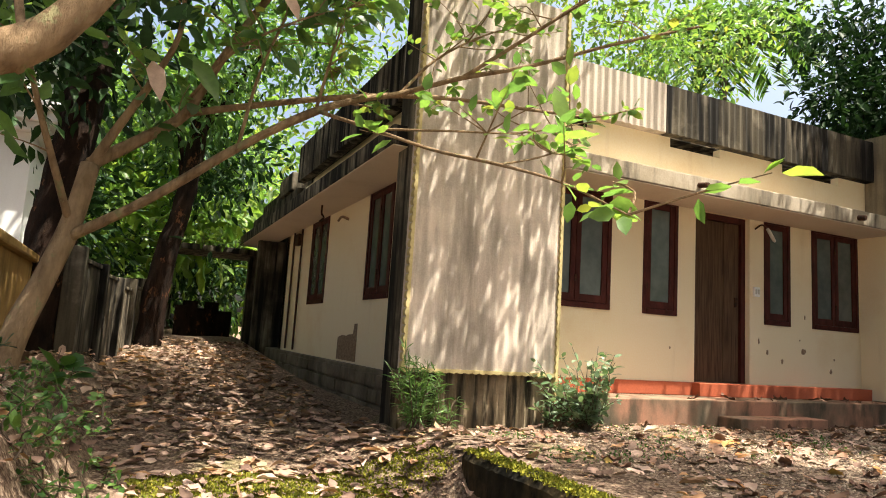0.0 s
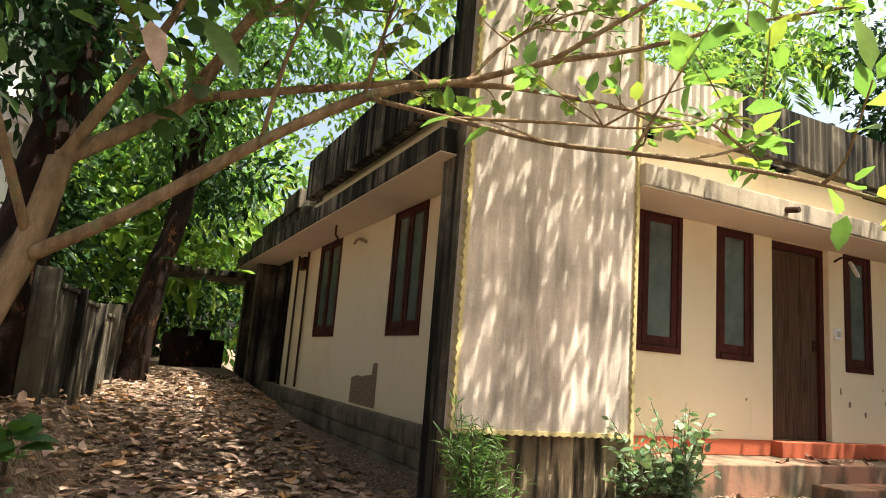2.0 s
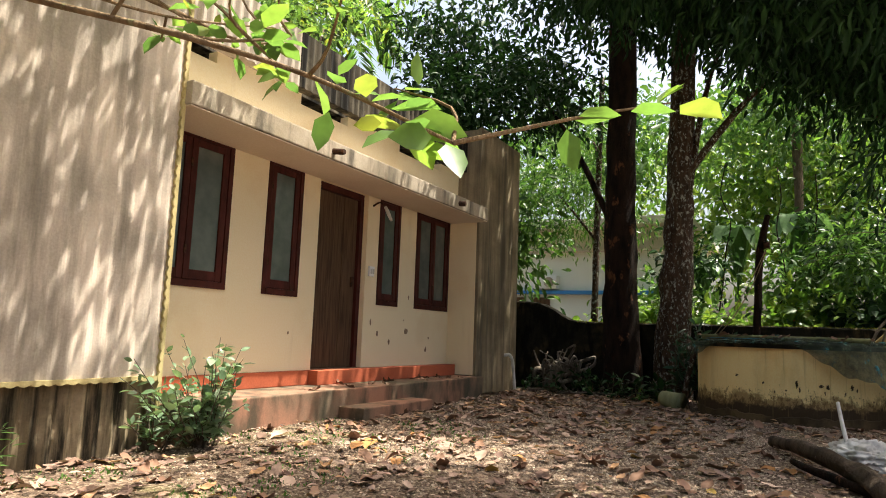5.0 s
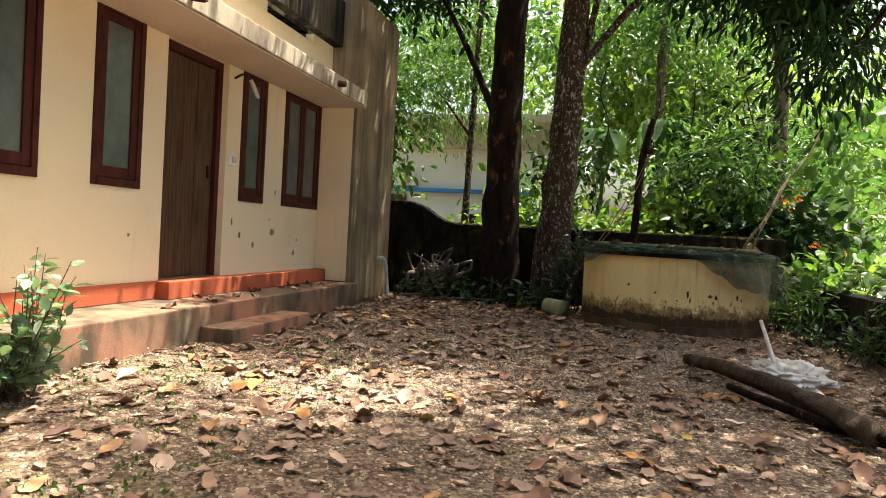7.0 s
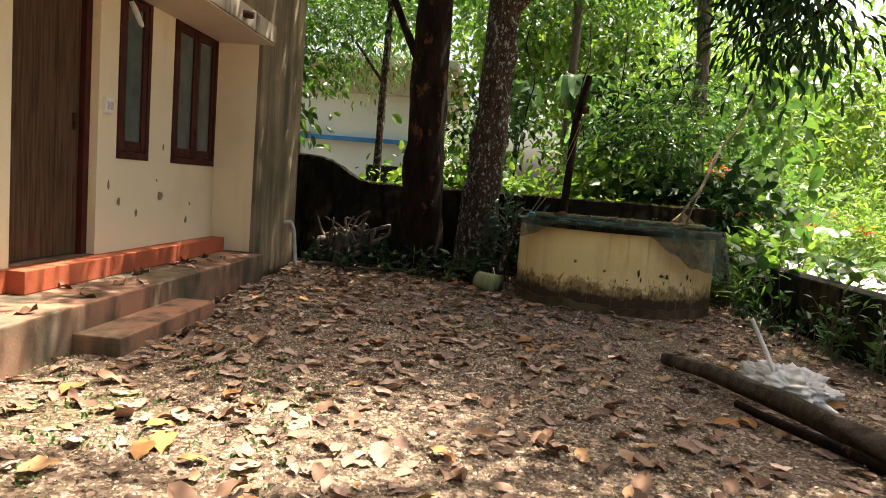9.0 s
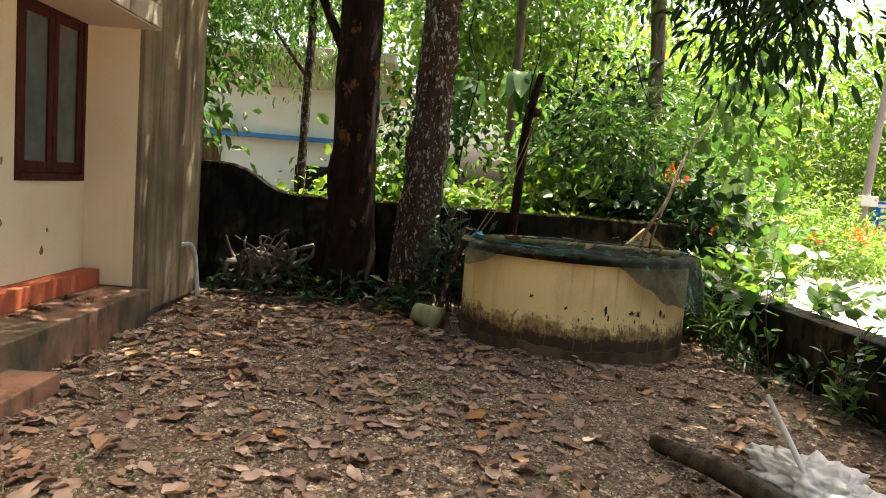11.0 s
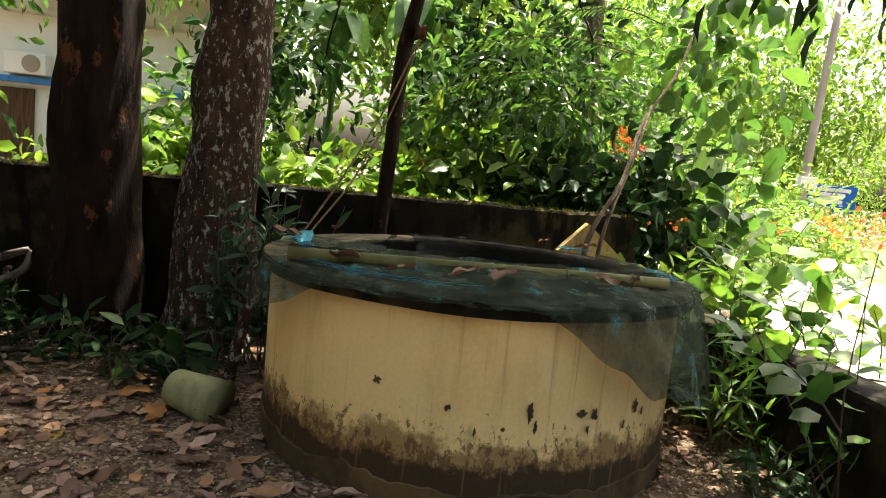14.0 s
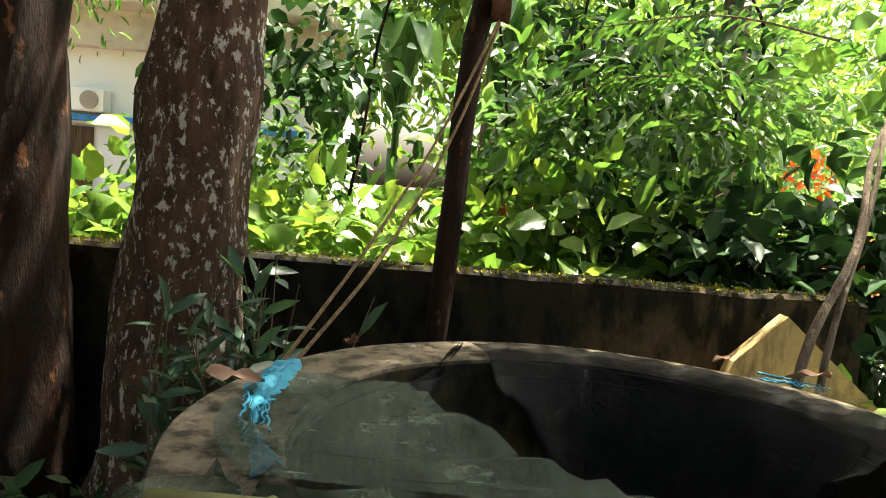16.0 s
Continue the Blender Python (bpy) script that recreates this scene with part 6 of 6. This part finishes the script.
part("gable", boxed((-9.2, -1.1, 9.55, 14.2, 4.6, 4.75), (-9.35, -0.95, 9.4, 14.35, 4.75, 4.9), bevel=0.02), WHITEWALL, h)
for y in (10.4, 12.2):
    part("window", boxed((-1.25, -1.21, y, y + 1.1, 1.2, 2.4)), DARK_GLASS, h, "dark window")

# ---- road, far building, sign, pole, car ----
structure("road", boxed((-30, 60, -6.2, -1.2, -0.5, 0.215)), CONCRETE_ROAD, "pale sunlit road beyond the low wall", "road")
BLUE_BAND = paint("sky_blue_paint", (0.07, 0.25, 0.6), (0.06, 0.2, 0.5), (0.05, 0.14, 0.32))
h = thing("far_building", (22, 9, 0.2), "low white building with a blue band", "building")
part("wall", boxed((20.5, 28, 4.5, 18, 0, 3.5)), WHITEWALL, h)
part("blue_band", boxed((20.3, 20.49, 4.4, 18, 2.2, 2.31)), BLUE_BAND, h, "bright blue sunshade band")
part("roof", boxed((19.6, 28.5, 4.0, 18.5, 4.15, 4.4), (20.2, 28.2, 4.3, 18.2, 3.5, 4.15), bevel=0.03), ROOFRED, h, "pale weathered roof edge")
for y in (8.3, 9.1):
    part("door", boxed((20.44, 20.497, y, y + 0.6, 0.2, 2.1)), DOORWOOD, h, "brown wooden shutter")
part("window", boxed((20.44, 20.497, 5.4, 6.4, 0.8, 1.6)), DARK_GLASS, h)
ac = part("air_conditioner", boxed((20.2, 20.49, 8.0, 8.75, 2.36, 2.76), bevel=0.02), WHITEWALL, h, "white outdoor air conditioner")
part("fan_grille", tube(bmesh.new(), [(20.198, 8.25, 2.56), (20.17, 8.25, 2.56)], 0.16, 20), POLE, ac)

t = thing("electric_pole", (22.6, -9.6, 0.2), "tall leaning grey electric pole", "pole")
part("shaft", limb(bmesh.new(), [(22.3, -9.6, 0), (22.5, -9.7, 2), (23.0, -10.3, 7)], 0.14, 0.09, 10, 0.05), POLE, t, "", True)
part("junction_box", boxed((22.28, 22.5, -9.95, -9.45, 1.75, 2.05), bevel=0.02), WHITEWALL, t)

sg = thing("road_sign", (27.5, -14.2, 0.2), "blue road sign with white lettering bars", "sign")
SIGN_M = Matrix.Translation((27.0, -14.0, 1.6)) @ Matrix.Rotation(radians(-27), 4, "Z")


def on_sign(bm):
    bmesh.ops.transform(bm, matrix=SIGN_M, verts=bm.verts)
    return bm


part("board", on_sign(boxed((-0.02, 0.02, -0.85, 0.85, -0.45, 0.45), bevel=0.01)), BLUE, sg)
for i, (a, b, z) in enumerate(((-0.65, 0.7, 0.3), (-0.5, 0.6, 0.14), (-0.45, 0.55, -0.1), (-0.1, 0.6, -0.33))):
    part("lettering_bar", on_sign(boxed((-0.035, -0.021, a, b, z - 0.06, z + 0.06))), WHITEWALL, sg)
for y in (-0.6, 0.6):
    part("post", on_sign(tube(bmesh.new(), [(0.05, y, -1.6), (0.05, y, 0.4)], 0.035, 8)), POLE, sg)


def parked_car(base, turn):
    t = thing("parked_car", base, "white hatchback parked beside the road", "car")
    m = Matrix.Translation(base) @ Matrix.Rotation(radians(turn), 4, "Z")

    def put(bm):
        bmesh.ops.transform(bm, matrix=m, verts=bm.verts)
        return bm

    def lofted(sections):
        bm = bmesh.new()
        prev = None
        for x, w, z0, z1 in sections:
            row = [bm.verts.new((x, -w, z0)), bm.verts.new((x, w, z0)), bm.verts.new((x, w * 0.97, (z0 + z1) / 2)), bm.verts.new((x, w * 0.88, z1)), bm.verts.new((x, -w * 0.88, z1)), bm.verts.new((x, -w * 0.97, (z0 + z1) / 2))]
            if prev:
                for k in range(6):
                    bm.faces.new((prev[k], row[k], row[(k + 1) % 6], prev[(k + 1) % 6]))
            else:
                bm.faces.new(row[::-1])
            prev = row
        bm.faces.new(prev)
        return bm

    part("body", put(lofted([(-1.9, 0.7, 0.35, 0.75), (-1.8, 0.8, 0.22, 0.85), (-0.8, 0.82, 0.2, 0.95), (0.8, 0.82, 0.2, 0.95), (1.8, 0.8, 0.22, 0.9), (1.9, 0.72, 0.4, 0.8)])), CARPAINT, t, "", True)
    part("cabin", put(lofted([(-1.0, 0.72, 0.93, 0.96), (-0.45, 0.7, 0.93, 1.42), (0.9, 0.7, 0.93, 1.45), (1.7, 0.72, 0.88, 0.95)])), DARK_GLASS, t, "dark glazed cabin")
    part("roof", put(boxed((-0.4, 0.95, -0.6, 0.6, 1.43, 1.48), bevel=0.02)), CARPAINT, t)
    for x in (-1.2, 1.2):
        for y in (-0.8, 0.8):
            w = part("wheel", put(tube(bmesh.new(), [(x, y - 0.09, 0.3), (x, y - 0.07, 0.3), (x, y + 0.07, 0.3), (x, y + 0.09, 0.3)], [0.26, 0.3, 0.3, 0.26], 20)), RUBBER, t)
            part("rim", put(tube(bmesh.new(), [(x, y - 0.1, 0.3), (x, y + 0.1, 0.3)], 0.18, 16)), WHITEPVC, w)
    for y in (-0.55, 0.55):
        part("headlight", put(boxed((-1.9, -1.82, y - 0.16, y + 0.16, 0.6, 0.76), bevel=0.02)), DARK_GLASS, t)
    return t


parked_car((11.3, -4.95, 0.215), 178)

# ---- litter and tufts ----
g = np.random.default_rng(77)


def scatter(n, x0, x1, y0, y1):
    xs, ys = g.uniform(x0, x1, n), g.uniform(y0, y1, n)
    keep = []
    for x, y in zip(xs, ys):
        if (x - WELL.x) ** 2 + (y - WELL.y) ** 2 < 1.25 or (x > 2.15 and y > 5.28) or y < -0.1 and x > 4.4 or (5.8 < x < 7.25 and y > 4.95) or (2.2 < x < 2.36 and y < 4.1):
            continue
        keep.append((x, y, ground_height(x, y)))
    return np.array(keep)


def litter(name, label, pts, lo, hi, seed, curl=0.16):
    k = np.random.default_rng(seed)
    pts = pts + np.column_stack([np.zeros(len(pts)), np.zeros(len(pts)), k.uniform(0.006, 0.03, len(pts))])
    ax = k.normal(size=pts.shape)
    ax[:, 2] *= 0.14
    nrm = k.normal(size=pts.shape) * 0.28 + np.array((0, 0, 1.0))
    ob = new(name, leaf_mesh(name, pts, ax, nrm, k.uniform(lo, hi, len(pts)), LEAF_DRY, 0.55, k.uniform(-0.5, 1.0, (len(pts), 1)) * curl))
    return tagged(ob, label, "leaves", "", "stuff")


litter("leaf_litter", "thick brown dry leaf litter on the yard", scatter(1300, 2.3, 11.2, -0.1, 5.3), 0.04, 0.09, 1)
litter("leaf_litter", "thick brown dry leaf litter on the drive", np.concatenate([scatter(2600, -1.0, 2.7, 4.5, 14), scatter(300, -1.0, 2.2, 2.4, 4.5)]), 0.05, 0.14, 2, 0.2)
litter("leaf_crumbs", "small broken leaf crumbs among the gravel", scatter(5000, 2.3, 11.2, -0.1, 5.3), 0.012, 0.035, 3)


def curled_shapes(count, seed):
    """Outlines of dry leaves, each cupped, twisted and wavy in its own way; unit length."""
    k = np.random.default_rng(seed)
    out = []
    for _ in range(count):
        a, b, c, d, e = k.uniform(0, 6.28, 5)
        cup, roll, wide = k.uniform(0.05, 0.5), k.uniform(-0.18, 0.3), k.uniform(0.19, 0.31)
        co = []
        for q in range(8):
            f = q / 7
            w = wide * math.sin(math.pi * min(1, 0.03 + 0.97 * f) ** 0.8) ** 0.75 * (1 + 0.16 * math.sin(q * 2.1 + a)) + 0.004
            for s in (-1, -0.5, 0, 0.5, 1):
                wave = 0.035 * math.sin(q * 1.6 + b + s) * abs(s)
                co.append((0.07 * math.sin(3 * f + c) + s * w, f - 0.5, cup * w * s * s * (1 + 0.5 * math.sin(d + 2 * f)) + roll * (f - 0.5) ** 2 + 0.06 * s * w * math.sin(e + 3 * f) + wave))
        co = np.array(co)
        co[:, 2] -= co[:, 2].min()
        out.append(co)
    return out


LEAF_SHAPES = curled_shapes(14, 21)


def curled_litter(name, label, pts, lo, hi, seed, material):
    k = np.random.default_rng(seed)
    quads = np.array([(q * 5 + c, q * 5 + c + 1, q * 5 + c + 6, q * 5 + c + 5) for q in range(7) for c in range(4)])
    co, fs = [], []
    for i, p in enumerate(pts):
        m = np.array(pose(0, 0, 0, k.normal() * 9, k.normal() * 9, k.uniform(0, 360)).to_3x3()) * k.uniform(lo, hi)
        co.append(LEAF_SHAPES[int(k.integers(14))] @ m.T + p + np.array((0, 0, k.uniform(0.004, 0.02))))
        fs.append(quads + 40 * i)
    me = bpy.data.meshes.new(name)
    me.from_pydata(np.concatenate(co).tolist(), [], np.concatenate(fs).tolist())
    me.polygons.foreach_set("use_smooth", [True] * len(me.polygons))
    me.materials.append(material)
    return tagged(new(name, me), label, "leaves", "", "stuff")


curled_litter("curled_litter", "curled pinkish brown dry leaves over the yard", np.concatenate([scatter(1300, 2.5, 11.0, -0.1, 5.3), scatter(600, 6.5, 11.0, 2.0, 5.3)]), 0.07, 0.16, 6, LEAF_DRY)
curled_litter("curled_litter", "curled brown dry leaves over the drive", scatter(1500, -0.8, 2.7, 3.2, 13), 0.09, 0.2, 7, LEAF_DRY)


def pebbles(pts, lo, hi, seed):
    k = np.random.default_rng(seed)
    n = len(pts)
    base = np.array([(1, 0, 0), (0, 1, 0), (-1, 0, 0), (0, -1, 0), (0, 0, 0.7), (0, 0, -0.7)])
    s = k.uniform(lo, hi, (n, 1, 1)) * k.uniform(0.6, 1.3, (n, 6, 1))
    a = k.uniform(0, 6.28, n)
    rot = np.stack([np.stack([np.cos(a), -np.sin(a), 0 * a], 1), np.stack([np.sin(a), np.cos(a), 0 * a], 1), np.stack([0 * a, 0 * a, 0 * a + 1], 1)], 1)
    co = (np.einsum("nij,vj->nvi", rot, base) * s + pts[:, None]).reshape(-1, 3)
    f = (np.arange(n)[:, None, None] * 6 + np.array([(0, 1, 4), (1, 2, 4), (2, 3, 4), (3, 0, 4), (1, 0, 5), (2, 1, 5), (3, 2, 5), (0, 3, 5)])[None]).reshape(-1, 3)
    me = bpy.data.meshes.new("pebbles")
    me.from_pydata(co.tolist(), [], f.tolist())
    return me


PEBBLE, nt_, b_ = shader("pebbles", 0.9)
gi = nt_.nodes.new("ShaderNodeNewGeometry")
nt_.links.new(ramp(nt_, gi.outputs["Random Per Island"], [(0, (0.08, 0.055, 0.042)), (0.4, (0.2, 0.146, 0.105)), (0.75, (0.32, 0.245, 0.175)), (1, (0.5, 0.41, 0.31))]), b_.inputs["Base Color"])
pm = pebbles(np.concatenate([scatter(30000, 3.0, 9.5, 0.2, 5.3), scatter(16000, 4.5, 8.5, 1.5, 4.5)]), 0.005, 0.014, 8)
pm.materials.append(PEBBLE)
tagged(new("pebbles", pm), "loose brown and grey gravel stones", "gravel", "", "stuff")

tuft = scatter(2600, 2.3, 6.5, 3.6, 5.3)
tuft = tuft[np.array([noise.noise(Vector((p[0] * 1.5, p[1] * 1.5, 9))) > -0.05 for p in tuft])]
k = np.random.default_rng(5)
ob = new("grass_tufts", leaf_mesh("grass_tufts", tuft, k.normal(size=tuft.shape) * 0.6 + np.array((0, 0, 0.8)), k.normal(size=tuft.shape), k.uniform(0.014, 0.036, len(tuft)), LEAF_MID, 0.45, 0.08))
tagged(ob, "thin low grass and seedlings before the verandah", "grass", "", "stuff")
mp = np.column_stack([g.uniform(2.19, 2.35, 5000), g.uniform(1.2, 4.05, 5000), np.full(5000, 0.018)])
m2 = scatter(34000, 0.2, 2.2, 2.8, 4.7)
m2 = m2[np.array([noise.noise(Vector((p[0] * 1.2, p[1] * 1.2, 2))) > -0.2 for p in m2])]
m3 = np.column_stack([g.uniform(11.29, 11.5, 1500), g.uniform(-0.1, 4.7, 1500), np.full(1500, 1.125)])
mp = np.concatenate([mp, m2, m3])
ob = new("moss", leaf_mesh("moss", mp, k.normal(size=mp.shape) + np.array((0, 0, 0.5)), k.normal(size=mp.shape), k.uniform(0.012, 0.03, len(mp)), MOSS, 0.6, 0.1))
tagged(ob, "yellow-green moss on the kerb and drive", "moss", "", "stuff")

# single leaves that stand out, on the ground, the verandah and the rim
singles = []
for i, (col, curl) in enumerate((((0.36, 0.17, 0.06), 0.05), ((0.27, 0.155, 0.1), 0.08), ((0.4, 0.27, 0.07), 0.04), ((0.2, 0.11, 0.07), 0.11))):
    mt, nt_, b_ = shader("single_leaf", 0.75, 0, 0.2)
    oi = nt_.nodes.new("ShaderNodeObjectInfo")
    nt_.links.new(mix(nt_, 0.6, col, ramp(nt_, oi.outputs["Random"], [(0, (0.2, 0.2, 0.2)), (1, (0.62, 0.62, 0.62))]), "OVERLAY"), b_.inputs["Base Color"])
    bm = bmesh.new()
    prev = None
    for q in range(9):
        f = q / 8
        w = 0.27 * math.sin(math.pi * f ** 0.85) ** 0.75 * (1 + 0.22 * math.sin(q * 2.4 + i)) + 0.006
        mid = 0.1 * math.sin(math.pi * f + i) + curl * math.sin(3.1 * f + i * 1.7)
        bend = 0.05 * math.sin(2.6 * f + i)
        row = [bm.verts.new((bend + s * w, f - 0.5, mid + abs(s) * curl * (1.2 + 0.9 * math.sin(q * 1.3 + s + i)) - 0.1)) for s in (-1, -0.5, 0, 0.5, 1)]
        if prev:
            for c in range(4):
                bm.faces.new((prev[c], prev[c + 1], row[c + 1], row[c])).smooth = True
        prev = row
    me = bpy.data.meshes.new("fallen_leaf")
    bm.to_mesh(me)
    me.materials.append(mt)
    singles.append(me)
WORDS = ("fallen orange leaf on the ground", "fallen pinkish brown dry leaf", "fallen yellow leaf on the gravel", "fallen curled dark brown leaf")


def fallen(kind, x, y, z, size, turn, tilt=8):
    ob = new("fallen_leaf", singles[kind])
    ob.matrix_world = pose(x, y, z + size * 0.09, tilt, tilt * 0.6, turn) @ Matrix.Scale(size, 4)
    return tagged(ob, WORDS[kind], "leaf", "fallen leaves")


for x, y, z in scatter(260, 3.0, 10.0, 0.3, 5.2):
    fallen(int(g.choice((0, 1, 1, 1, 1, 2, 3, 3, 3))), x, y, z + 0.008, g.uniform(0.09, 0.19), g.uniform(0, 360), g.uniform(-15, 15))
for _ in range(18):
    fallen(int(g.choice((1, 3))), g.uniform(4.3, 9.0), g.uniform(5.36, 5.7), 0.272, g.uniform(0.08, 0.16), g.uniform(0, 360))
for a, r, kd, s in ((133, 0.97, 1, 0.2), (151, 0.99, 1, 0.12), (166, 0.88, 1, 0.15), (177, 0.86, 1, 0.17), (209, 0.9, 1, 0.12), (215, 0.94, 3, 0.11), (84, 1.02, 1, 0.15), (322, 1.0, 1, 0.09), (306, 1.05, 1, 0.14), (50, 1.0, 3, 0.1)):
    p = on_well(radians(a), r, 0.945)
    fallen(kd, p.x, p.y, p.z, s, a * 2.3, 12)
